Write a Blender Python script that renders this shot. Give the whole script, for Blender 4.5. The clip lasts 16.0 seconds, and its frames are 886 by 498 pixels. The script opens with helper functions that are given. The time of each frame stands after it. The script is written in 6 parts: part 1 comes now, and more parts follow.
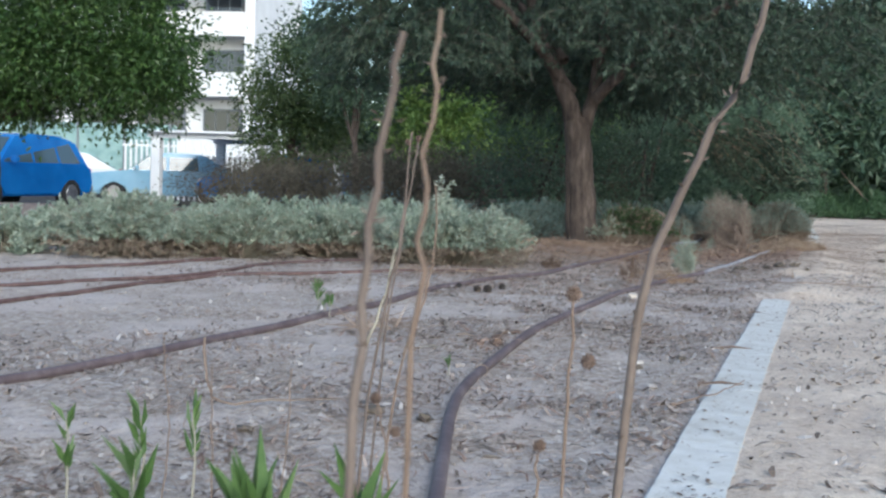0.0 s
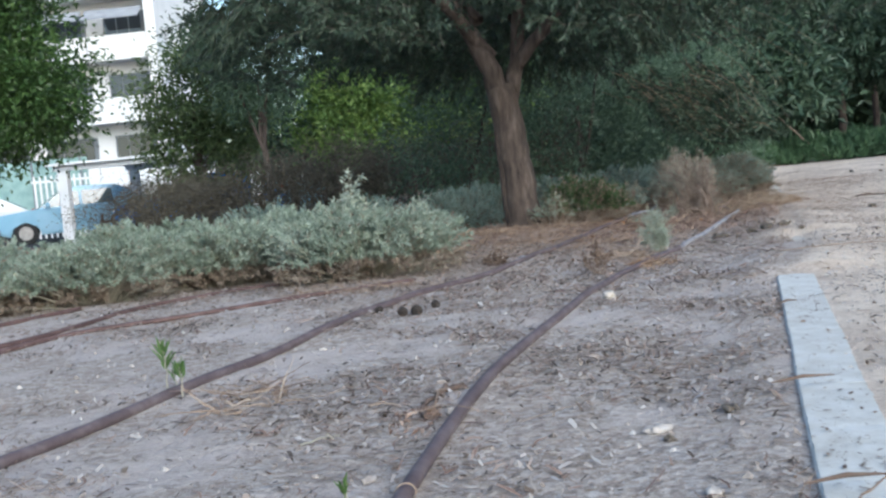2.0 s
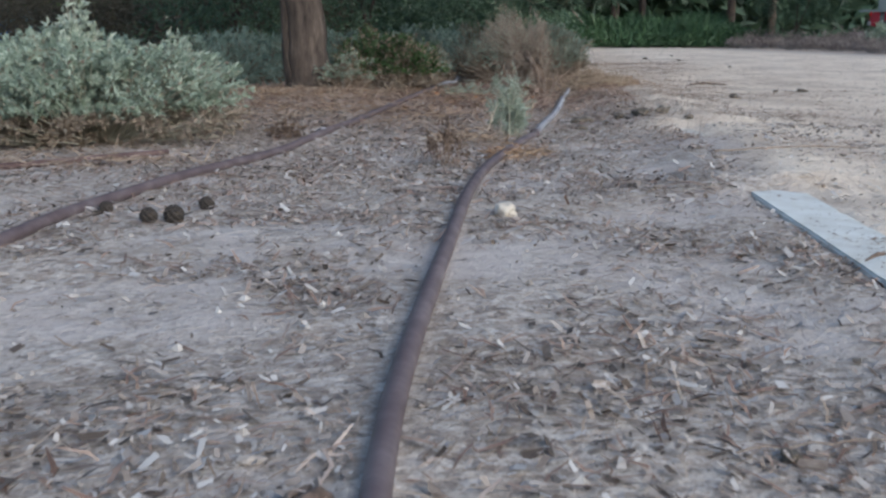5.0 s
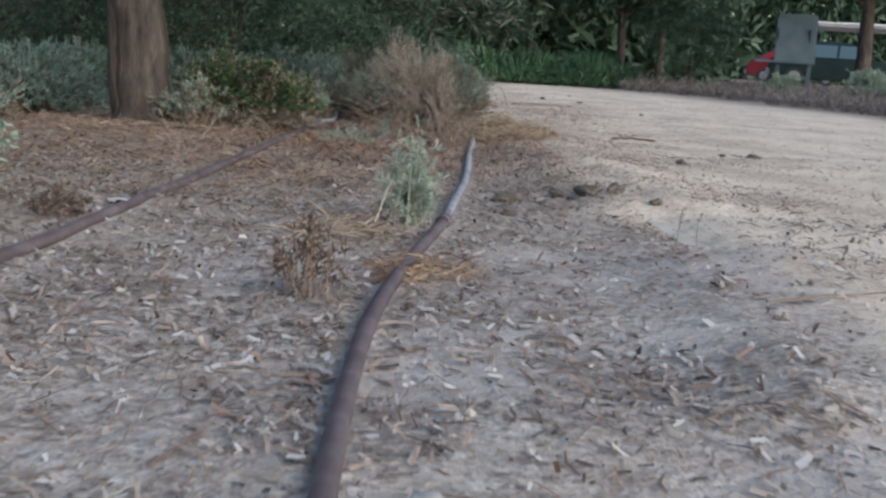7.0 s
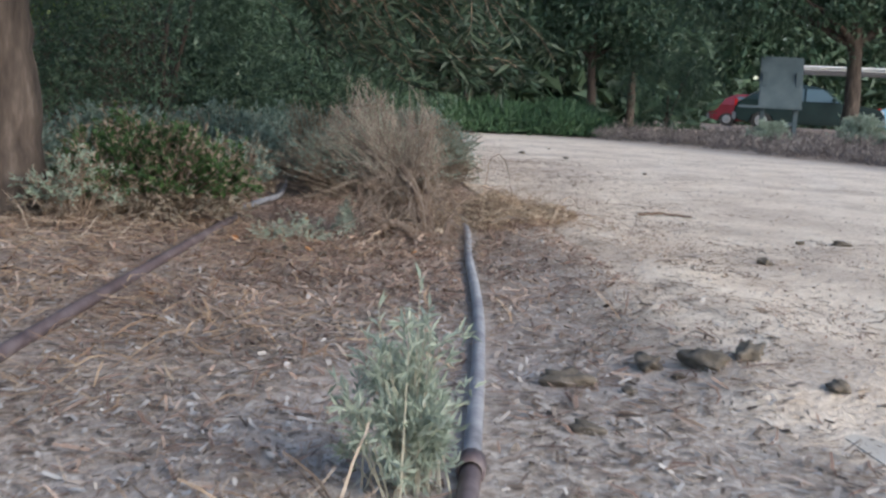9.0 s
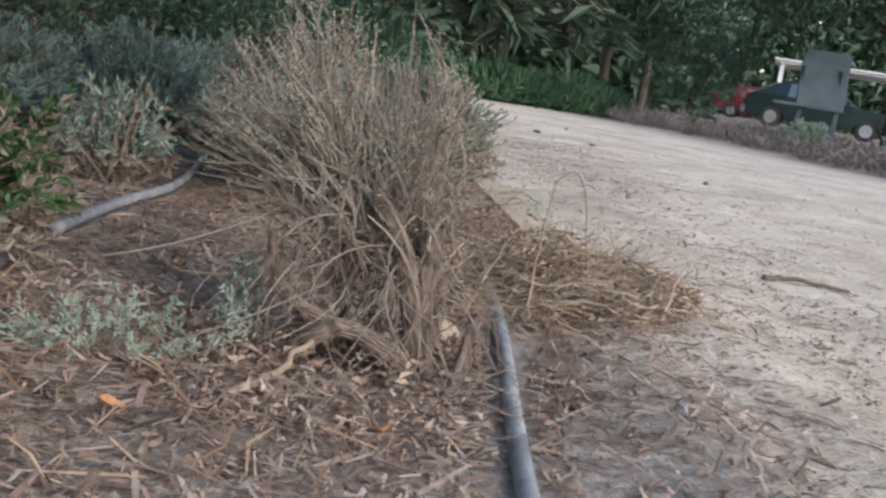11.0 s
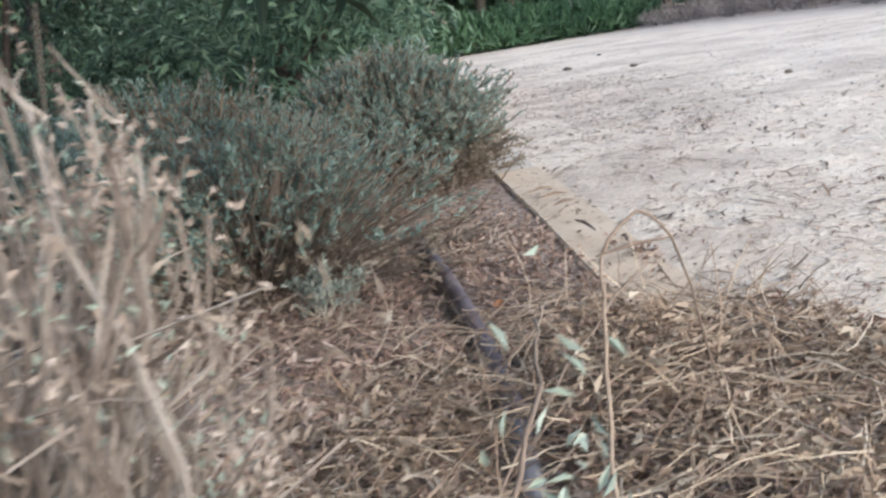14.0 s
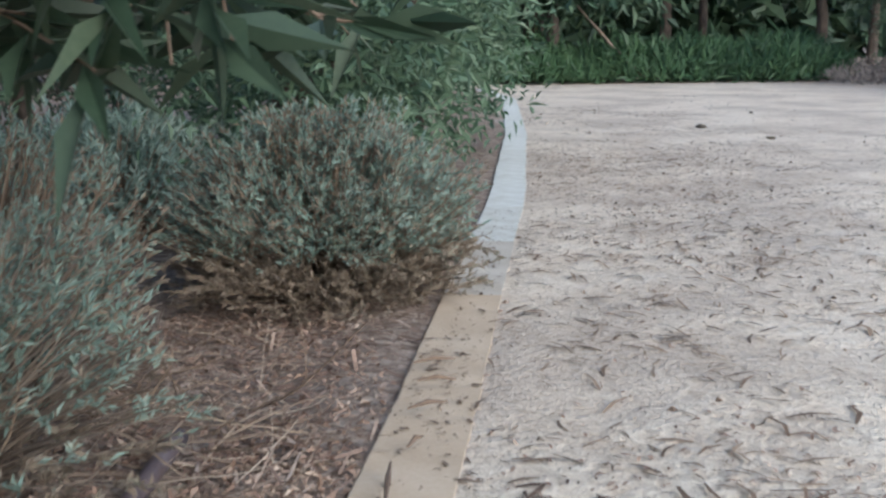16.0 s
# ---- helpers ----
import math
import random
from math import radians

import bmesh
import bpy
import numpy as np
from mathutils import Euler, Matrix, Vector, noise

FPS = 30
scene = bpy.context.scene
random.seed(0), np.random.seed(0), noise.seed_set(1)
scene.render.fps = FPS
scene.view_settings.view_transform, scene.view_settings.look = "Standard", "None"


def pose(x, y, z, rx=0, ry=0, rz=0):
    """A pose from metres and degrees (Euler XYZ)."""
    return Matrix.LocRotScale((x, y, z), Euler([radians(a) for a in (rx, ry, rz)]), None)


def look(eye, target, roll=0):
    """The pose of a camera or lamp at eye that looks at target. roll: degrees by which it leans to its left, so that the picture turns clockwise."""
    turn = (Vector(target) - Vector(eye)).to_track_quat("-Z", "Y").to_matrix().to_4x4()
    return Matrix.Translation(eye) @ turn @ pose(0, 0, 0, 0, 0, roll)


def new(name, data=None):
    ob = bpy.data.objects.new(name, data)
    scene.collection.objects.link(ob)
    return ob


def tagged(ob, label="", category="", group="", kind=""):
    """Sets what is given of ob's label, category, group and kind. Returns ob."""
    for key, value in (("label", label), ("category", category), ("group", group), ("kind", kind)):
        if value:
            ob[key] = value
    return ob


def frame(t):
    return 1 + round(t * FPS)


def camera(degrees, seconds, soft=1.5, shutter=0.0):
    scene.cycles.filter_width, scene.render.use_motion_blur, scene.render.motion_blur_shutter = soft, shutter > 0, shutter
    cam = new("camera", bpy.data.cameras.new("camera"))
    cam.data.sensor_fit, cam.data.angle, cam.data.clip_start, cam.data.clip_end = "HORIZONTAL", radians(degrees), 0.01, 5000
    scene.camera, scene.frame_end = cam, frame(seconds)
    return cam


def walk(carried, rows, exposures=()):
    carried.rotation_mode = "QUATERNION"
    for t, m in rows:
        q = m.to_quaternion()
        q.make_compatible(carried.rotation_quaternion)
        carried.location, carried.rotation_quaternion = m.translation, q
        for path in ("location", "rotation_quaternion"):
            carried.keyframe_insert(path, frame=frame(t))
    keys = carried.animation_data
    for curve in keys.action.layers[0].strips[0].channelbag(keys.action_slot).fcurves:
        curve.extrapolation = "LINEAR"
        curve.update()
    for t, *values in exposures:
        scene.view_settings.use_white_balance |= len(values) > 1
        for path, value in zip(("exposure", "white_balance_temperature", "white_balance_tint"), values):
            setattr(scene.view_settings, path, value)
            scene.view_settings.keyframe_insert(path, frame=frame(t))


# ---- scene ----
cam = camera(43.0, 16.0, soft=2.5, shutter=0.2)
PATH = [
    (0, (0.551, 0.641, 0.404), (0.448, 2.635, 0.282), 1.9),
    (0.5, (0.592, 0.889, 0.392), (0.478, 2.883, 0.292), -0.7),
    (1, (0.594, 1.151, 0.369), (0.467, 3.143, 0.234), -1.4),
    (1.5, (0.606, 1.402, 0.368), (0.575, 3.395, 0.205), -3.5),
    (2, (0.587, 1.67, 0.382), (0.592, 3.666, 0.246), -5.3),
    (2.5, (0.597, 1.86, 0.351), (0.557, 3.85, 0.15), -3.1),
    (3, (0.591, 2.079, 0.333), (0.604, 4.062, 0.072), 0.3),
    (3.5, (0.577, 2.278, 0.308), (0.673, 4.247, -0.03), -1.3),
    (4, (0.542, 2.497, 0.296), (0.687, 4.456, -0.077), -2.1),
    (4.5, (0.531, 2.713, 0.278), (0.817, 4.651, -0.124), -0.3),
    (4.7, (0.528, 2.803, 0.286), (0.896, 4.729, -0.11), -0.7),
    (6.8, (0.74, 3.833, 0.325), (1.405, 5.685, -0.03), 4.4),
    (7, (0.787, 3.967, 0.318), (1.441, 5.827, -0.019), 3.6),
    (7.5, (0.87, 4.215, 0.328), (1.534, 6.08, 0.043), 4.2),
    (8, (0.939, 4.486, 0.316), (1.625, 6.343, 0.031), 5.3),
    (8.5, (0.986, 4.72, 0.341), (1.699, 6.57, 0.079), 4.0),
    (8.7, (1.019, 4.833, 0.348), (1.735, 6.684, 0.096), 2.9),
    (10.8, (1.561, 6.388, 0.35), (2.338, 8.204, 0.037), 7.7),
    (11, (1.581, 6.477, 0.341), (2.336, 8.301, 0.02), 9.3),
    (11.5, (1.581, 6.67, 0.31), (2.272, 8.506, -0.076), 7.8),
    (12, (1.595, 6.837, 0.305), (2.215, 8.694, -0.103), -5.4),
    (12.5, (1.739, 6.926, 0.304), (2.328, 8.791, -0.114), -5.3),
    (13, (1.877, 6.989, 0.328), (2.444, 8.861, -0.091), 6.5),
    (13.5, (1.934, 7.148, 0.317), (2.46, 9.028, -0.121), 0.9),
    (14, (2.02, 7.288, 0.345), (2.637, 9.151, -0.038), -8.9),
    (14.5, (2.214, 7.358, 0.338), (2.81, 9.229, -0.044), -3.8),
    (15, (2.413, 7.428, 0.377), (2.871, 9.337, -0.004), 1.9),
    (15.5, (2.514, 7.603, 0.386), (2.912, 9.53, 0.024), 1.2),
    (16, (2.616, 7.807, 0.423), (2.951, 9.745, 0.059), -0.1),
]
walk(cam, [(t, look(eye, target, roll)) for t, eye, target, roll in PATH],
     exposures=[(0, .66, 5950, 5), (1, .80, 5950, 5), (1.5, .74, 5950, 5), (2.5, .70, 5950, 5), (4.5, .45, 5980, 6), (7, .50, 6230, 6), (7.5, .56, 6250, 7), (8, .68, 6280, 8), (8.5, .72, 6300, 8), (11, .80, 6280, 8), (12, 1.30, 6180, 8), (12.5, 1.46, 6130, 8), (13, 1.27, 6120, 9), (13.5, 1.16, 6100, 9), (14, 1.23, 6080, 7), (14.5, 1.11, 6080, 7), (15, .84, 6150, 6), (16, .77, 5980, 5)])

# ---- light: bright overcast dusk, open shade under the trees ----
world = bpy.data.worlds.new("world")
scene.world = world
world.use_nodes = True
wn, wl = world.node_tree.nodes, world.node_tree.links
sky = wn.new("ShaderNodeTexSky")
sky.sky_type, sky.sun_disc = "NISHITA", False
sky.sun_elevation, sky.sun_rotation = radians(28), radians(157)
sky.air_density, sky.dust_density, sky.ozone_density = 1.0, 1.5, 1.0
wl.new(sky.outputs[0], wn["Background"].inputs[0])
wn["Background"].inputs[1].default_value = 0.15
sun_data = bpy.data.lights.new("sun", "SUN")
sun_data.energy, sun_data.angle, sun_data.color = 1.4, radians(40), (1.0, 0.97, 0.93)
sun = new("sun", sun_data)
sun.matrix_world = look((6, -14, 8.1), (0, 0, 0))

# ---- materials ----
RNG = np.random.default_rng(7)


def mat(name, cols, rough=0.85, scale=30.0, island=0.0, obj=0.0, bump=0.3, fine=180.0, thin=0.0, metal=0.0, detail=5.0, tall=1.0, depth=.004):
    """Colour from noise at two scales and, if asked, a random value for each piece; fine relief; thin: light let through."""
    m = bpy.data.materials.new(name)
    m.use_nodes = True
    n, l = m.node_tree.nodes, m.node_tree.links
    bsdf = n["Principled BSDF"]
    tc = n.new("ShaderNodeTexCoord")
    n1, n2 = n.new("ShaderNodeTexNoise"), n.new("ShaderNodeTexNoise")
    n1.inputs["Scale"].default_value, n1.inputs["Detail"].default_value = scale, detail
    n2.inputs["Scale"].default_value, n2.inputs["Detail"].default_value = fine, 3
    mp = n.new("ShaderNodeMapping")
    mp.inputs["Scale"].default_value = (1, 1, 1 / tall)
    l.new(tc.outputs["Object"], mp.inputs["Vector"])
    for q in (n1, n2):
        l.new(mp.outputs[0], q.inputs["Vector"])
    mixv = n.new("ShaderNodeMath")
    mixv.operation = "MULTIPLY_ADD"
    mixv.inputs[1].default_value, mixv.inputs[2].default_value = 0.35, -0.175
    l.new(n2.outputs["Fac"], mixv.inputs[0])
    add = n.new("ShaderNodeMath")
    add.operation = "ADD"
    l.new(n1.outputs["Fac"], add.inputs[0])
    l.new(mixv.outputs[0], add.inputs[1])
    last = add
    for amount, node, out in ((island, "ShaderNodeNewGeometry", "Random Per Island"), (obj, "ShaderNodeObjectInfo", "Random")):
        if amount:
            src = n.new(node)
            mul = n.new("ShaderNodeMath")
            mul.operation = "MULTIPLY_ADD"
            mul.inputs[1].default_value, mul.inputs[2].default_value = amount, -amount / 2
            l.new(src.outputs[out], mul.inputs[0])
            a2 = n.new("ShaderNodeMath")
            a2.operation = "ADD"
            l.new(last.outputs[0], a2.inputs[0])
            l.new(mul.outputs[0], a2.inputs[1])
            last = a2
    ramp = n.new("ShaderNodeValToRGB")
    els = ramp.color_ramp.elements
    spread = 0.24 if not (island or obj) else 0.4
    for i, c in enumerate(cols):
        p = 0.5 - spread + 2 * spread * i / max(1, len(cols) - 1)
        e = els[i] if i < 2 else els.new(p)
        e.position, e.color = p, (*c, 1)
    l.new(last.outputs[0], ramp.inputs[0])
    l.new(ramp.outputs[0], bsdf.inputs["Base Color"])
    bsdf.inputs["Roughness"].default_value, bsdf.inputs["Metallic"].default_value = rough, metal
    if bump:
        b = n.new("ShaderNodeBump")
        b.inputs["Strength"].default_value, b.inputs["Distance"].default_value = bump, depth
        l.new(add.outputs[0], b.inputs["Height"])
        l.new(b.outputs[0], bsdf.inputs["Normal"])
    if thin:
        tr, mx = n.new("ShaderNodeBsdfTranslucent"), n.new("ShaderNodeMixShader")
        l.new(ramp.outputs[0], tr.inputs[0])
        mx.inputs[0].default_value = thin
        l.new(bsdf.outputs[0], mx.inputs[1])
        l.new(tr.outputs[0], mx.inputs[2])
        l.new(mx.outputs[0], n["Material Output"].inputs[0])
    return m


M_SAGE = mat("sage_leaf", [(.155, .205, .158), (.25, .315, .248), (.345, .41, .335), (.46, .515, .43)], .75, 6, .45, thin=.25, bump=0)
M_SAGE2 = mat("sage_leaf_pale", [(.25, .30, .24), (.37, .42, .345), (.49, .53, .455)], .75, 6, .45, thin=.25, bump=0)
M_LAV = mat("lavender_leaf", [(.11, .163, .145), (.18, .255, .225), (.27, .355, .315), (.36, .415, .365)], .75, 5, .5, thin=.2, bump=0)
M_LAVPALE = mat("faded_lavender_leaf", [(.14, .165, .145), (.23, .255, .22), (.32, .34, .295), (.41, .42, .37)], .75, 5, .5, thin=.2, bump=0)
M_LAVDRY = mat("dry_lavender_leaf", [(.115, .09, .066), (.20, .157, .12), (.29, .23, .182), (.24, .235, .19)], .8, 5, .5, thin=.15, bump=0)
M_TWIG = mat("dry_twig", [(.10, .068, .05), (.19, .135, .10), (.29, .22, .165)], .85, 20, .5)
M_TWIGPALE = mat("bleached_twig", [(.115, .086, .068), (.215, .168, .136), (.35, .29, .245)], .85, 20, .5)
M_GREYTWIG = mat("grey_stem", [(.22, .20, .16), (.33, .31, .25), (.42, .40, .32)], .85, 20, .5)
M_DEADSTEM = mat("dead_stem", [(.10, .073, .057), (.185, .143, .115), (.275, .225, .187), (.40, .345, .30)], .85, 20, .5)
M_TAN = mat("tan_seed_head", [(.22, .16, .125), (.36, .285, .235), (.50, .425, .365)], .85, 12, .5, thin=.2, bump=0)
M_STALK = mat("dead_weed_stalk", [(.075, .055, .046), (.14, .108, .09), (.24, .195, .165)], .85, 30, .3)
M_STRAW = mat("straw", [(.17, .115, .082), (.29, .21, .155), (.40, .315, .245), (.55, .47, .39)], .75, 3, .6, thin=.1, bump=0)
M_HAY = mat("dry_stems", [(.16, .105, .07), (.29, .205, .145), (.41, .32, .235), (.55, .46, .36)], .8, 3, .7, thin=.1, bump=0)
M_CHIP = mat("wood_chips", [(.075, .056, .045), (.16, .125, .103), (.26, .212, .18), (.33, .28, .25), (.40, .355, .325), (.47, .44, .42)], .9, 4, 1.0, bump=.2)
M_STRAWGOLD = mat("golden_straw", [(.17, .095, .055), (.30, .185, .11), (.43, .29, .18), (.56, .42, .29)], .75, 3, .6, thin=.1, bump=0)
M_LITTER = mat("leaf_litter", [(.05, .036, .029), (.10, .068, .052), (.17, .118, .088), (.27, .195, .145)], .85, 4, .6, bump=0)
M_PATHLITTER = mat("path_leaf_litter", [(.075, .047, .032), (.14, .092, .064), (.22, .152, .108), (.33, .245, .18)], .85, 4, .6, bump=0)
M_REDBARK = mat("red_brown_litter", [(.095, .057, .043), (.21, .132, .10), (.345, .24, .187), (.50, .40, .335)], .85, 4, .65, bump=.2)
M_PEBBLE = mat("pebble", [(.20, .165, .14), (.34, .295, .26), (.47, .43, .395), (.60, .57, .54)], .85, 30, .6, .4)
M_BARK = mat("tree_bark", [(.020, .015, .013), (.052, .039, .032), (.078, .059, .049), (.13, .104, .087)], .95, 30, bump=1.0, fine=110, tall=4.5, depth=.012)
M_ROOTBARK = mat("shredded_bark", [(.065, .044, .034), (.145, .10, .078), (.25, .185, .148)], .9, 40, bump=.9, fine=150)
M_OLIVE = mat("olive_leaf", [(.018, .038, .023), (.033, .06, .037), (.055, .086, .054), (.10, .132, .088)], .5, 3, .5, thin=.22, bump=0)
M_OLIVETWIG = mat("olive_twig", [(.03, .026, .02), (.055, .046, .036), (.085, .072, .058)], .9, 20, .4)
M_OLIVEPALE = mat("pale_olive_leaf", [(.07, .09, .052), (.13, .15, .095), (.22, .235, .16)], .5, 3, .5, thin=.3, bump=0)
M_BROAD = mat("broad_leaf", [(.018, .042, .010), (.037, .08, .02), (.065, .13, .034), (.13, .205, .065)], .45, 2, .5, thin=.25, bump=0)
# lighter green for the small tree, sunlight included in the leaf colour
M_MIDLEAF = mat("sunlit_leaf", [(.03, .055, .018), (.06, .10, .034), (.105, .155, .058), (.17, .22, .10)], .5, 2, .5, thin=.25, bump=0)
M_DARKLEAF = mat("dark_leaf", [(.020, .045, .028), (.040, .078, .046), (.068, .116, .068), (.105, .155, .10)], .55, 2, .5, thin=.2, bump=0)
M_SHRUB = mat("shrub_leaf", [(.038, .074, .048), (.07, .122, .076), (.115, .18, .112), (.17, .235, .16)], .55, 2, .5, thin=.2, bump=0)
M_BROWNLEAF = mat("brownish_shrub_leaf", [(.05, .045, .032), (.09, .08, .055), (.135, .12, .09), (.18, .15, .12)], .7, 2, .5, thin=.15, bump=0)
# yellow-green leaf with the sunlight on it put into the bright colour
M_LIME = mat("sunlit_lime_leaf", [(.055, .105, .03), (.10, .18, .045), (.17, .27, .07), (.27, .36, .11)], .5, 2, .5, thin=.35, bump=0)
M_GREEN = mat("green_leaf", [(.022, .05, .018), (.042, .09, .028), (.08, .145, .045)], .5, 3, .5, thin=.25, bump=0)
M_WEED = mat("fresh_weed_leaf", [(.05, .10, .025), (.095, .175, .05), (.17, .26, .08)], .5, 8, .4, thin=.3, bump=0)
M_GRASS = mat("far_grass", [(.028, .066, .034), (.058, .122, .058), (.10, .185, .09)], .6, 1, .5, thin=.25, bump=0)
M_GREYDRY = mat("grey_dry_brush", [(.12, .10, .10), (.20, .17, .16), (.28, .25, .23)], .85, 2, .5, thin=.1, bump=0)
M_PIPE = mat("brown_pipe", [(.075, .052, .054), (.112, .082, .085), (.175, .14, .142)], .55, 18, bump=.15, fine=90)
M_PIPERED = mat("dusty_red_pipe", [(.06, .032, .030), (.10, .058, .052), (.16, .105, .098)], .65, 18, bump=.15, fine=90)
M_PIPEBLUE = mat("grey_blue_pipe", [(.13, .125, .14), (.27, .265, .285), (.42, .41, .42)], .6, 14, bump=.15, fine=90)
M_KERB = mat("kerb_concrete", [(.40, .36, .31), (.54, .53, .49), (.64, .64, .61), (.74, .74, .71)], .92, 16, obj=.12, bump=.5, fine=140)
M_KERBSAND = mat("sandy_kerb_concrete", [(.37, .275, .195), (.51, .40, .295), (.63, .52, .41)], .92, 9, obj=.12, bump=.6, fine=160)
M_KERBMID = mat("dusty_kerb_concrete", [(.38, .32, .26), (.50, .45, .39), (.60, .57, .53)], .92, 8, obj=.12, bump=.6, fine=160)
M_DEADLEAF = mat("orange_dead_leaf", [(.22, .09, .035), (.38, .17, .07), (.50, .27, .13)], .7, 40, obj=.5, thin=.15, bump=.2)
M_CONE = mat("dark_cone", [(.015, .012, .010), (.032, .025, .021), (.06, .047, .038)], .9, 60, bump=.8)
M_DUNG = mat("dark_clod", [(.06, .05, .04), (.12, .10, .08), (.18, .15, .12)], .95, 40, bump=.8)
M_WHITE = mat("white_render", [(.70, .71, .72), (.78, .79, .80), (.84, .85, .86)], .8, 1.2, bump=.1)
M_GREYMETAL = mat("grey_paint", [(.12, .14, .16), (.17, .19, .21), (.22, .24, .26)], .55, 5, bump=.1)
# board grey kept dark: the overhanging tree's shade is put into the colour
M_BOARD = mat("shade_toned_board", [(.05, .072, .085), (.07, .096, .11), (.095, .122, .138)], .95, 5, bump=.15)
M_AWN = mat("awning_grey", [(.25, .27, .30), (.33, .35, .38), (.40, .42, .45)], .7, 2, bump=.1)
M_NET = mat("green_netting", [(.18, .30, .29), (.26, .40, .38), (.34, .48, .46)], .8, 3, bump=.2)
M_TYRE = mat("tyre_rubber", [(.015, .015, .015), (.025, .025, .025), (.04, .04, .04)], .85, 20)
M_RIM = mat("wheel_rim", [(.3, .3, .31), (.42, .42, .43), (.5, .5, .52)], .35, 8, metal=.8, bump=0)
M_CARBLUE = mat("blue_car_paint", [(.01, .13, .42), (.015, .17, .52), (.02, .21, .6)], .25, 1.5, bump=0)
M_CARPALE = mat("pale_blue_car_paint", [(.20, .40, .55), (.26, .47, .62), (.32, .53, .68)], .25, 1.5, bump=0)
M_CARRED = mat("red_car_paint", [(.12, .015, .02), (.16, .02, .03), (.20, .03, .04)], .25, 1.5, bump=0)
M_CARDARK = mat("dark_green_car_paint", [(.006, .015, .016), (.010, .022, .022), (.016, .032, .032)], .25, 1.5, bump=0)
M_CARWHITE = mat("silver_car_paint", [(.55, .57, .6), (.62, .64, .67), (.7, .72, .74)], .3, 1.5, bump=0)
M_LAMPRED = mat("tail_lamp", [(.3, .01, .01), (.4, .015, .015), (.5, .02, .02)], .2, 4, bump=0)


def glass(name, tint):
    m = bpy.data.materials.new(name)
    m.use_nodes = True
    b = m.node_tree.nodes["Principled BSDF"]
    b.inputs["Base Color"].default_value = (*tint, 1)
    b.inputs["Roughness"].default_value, b.inputs["Metallic"].default_value = 0.06, 0.0
    b.inputs["Specular IOR Level"].default_value = 1.0
    return m


# car panes: base colour lightened towards cyan to stand in for reflected sky
M_GLASS = glass("sky_toned_glass", (.07, .11, .125))
M_WINDOW = glass("window_glass", (.04, .05, .06))


def ground_mat():
    """Dusty bed soil, paler trodden sand on the path, tarmac in the car park: told apart by the zones stored on the sheet."""
    m = bpy.data.materials.new("dusty_ground")
    m.use_nodes = True
    n, l = m.node_tree.nodes, m.node_tree.links
    bsdf = n["Principled BSDF"]
    tc = n.new("ShaderNodeTexCoord")

    def noise_tex(scale, detail, rough=0.6):
        q = n.new("ShaderNodeTexNoise")
        q.inputs["Scale"].default_value, q.inputs["Detail"].default_value, q.inputs["Roughness"].default_value = scale, detail, rough
        l.new(tc.outputs["Object"], q.inputs["Vector"])
        return q

    def ramp(src, cols, lo=.3, hi=.7):
        r = n.new("ShaderNodeValToRGB")
        for i, c in enumerate(cols):
            p = lo + (hi - lo) * i / (len(cols) - 1)
            e = r.color_ramp.elements[i] if i < 2 else r.color_ramp.elements.new(p)
            e.position, e.color = p, (*c, 1)
        l.new(src.outputs[0], r.inputs[0])
        return r

    def mix(fac, a, b, mode="MIX"):
        x = n.new("ShaderNodeMix")
        x.data_type, x.blend_type = "RGBA", mode
        if isinstance(fac, float):
            x.inputs[0].default_value = fac
        else:
            l.new(fac, x.inputs[0])
        l.new(a, x.inputs[6])
        l.new(b, x.inputs[7])
        return x.outputs[2]

    big, mid, grain, speck = noise_tex(2.0, 5), noise_tex(9, 6, .7), noise_tex(70, 5, .7), noise_tex(260, 2)
    bed = mix(.55, ramp(mid, [(.27, .215, .175), (.47, .405, .35), (.64, .575, .52)]).outputs[0],
              ramp(grain, [(.19, .145, .115), (.46, .395, .345), (.68, .63, .58)]).outputs[0])
    cells = []
    for scale in (150, 75):
        v = n.new("ShaderNodeTexVoronoi")
        v.inputs["Scale"].default_value, v.inputs["Randomness"].default_value = scale, 1.0
        warp = n.new("ShaderNodeMix")
        warp.data_type = "RGBA"
        warp.inputs[0].default_value = .012
        l.new(tc.outputs["Object"], warp.inputs[6])
        l.new(noise_tex(40, 2).outputs["Color"], warp.inputs[7])
        l.new(warp.outputs[2], v.inputs["Vector"])
        sep = n.new("ShaderNodeSeparateColor")
        l.new(v.outputs["Color"], sep.inputs[0])
        cells.append(ramp(sep, [(.10, .07, .055), (.24, .18, .145), (.42, .36, .31), (.56, .50, .45), (.68, .63, .58)], .05, .95))
    crumbs = mix(.5, cells[0].outputs[0], cells[1].outputs[0])
    bed = mix(mix(.5, ramp(mid, [(.15, .15, .15), (.75, .75, .75)], .42, .58).outputs[0], ramp(big, [(.7, .7, .7), (.2, .2, .2)], .44, .58).outputs[0]), bed, crumbs)
    pale = ramp(mid, [(.50, .44, .41), (.60, .54, .50)])
    bed = mix(ramp(big, [(0, 0, 0), (1, 1, 1)], .49, .57).outputs[0], bed, mix(.3, pale.outputs[0], bed))
    path = mix(.45, ramp(mid, [(.56, .445, .345), (.765, .65, .535), (.85, .76, .65)], .3, .7).outputs[0],
               ramp(grain, [(.42, .315, .225), (.74, .63, .515), (.87, .79, .685)]).outputs[0])
    stain = ramp(big, [(0, 0, 0), (.75, .75, .75)], .44, .62)
    path = mix(.08, path, crumbs)
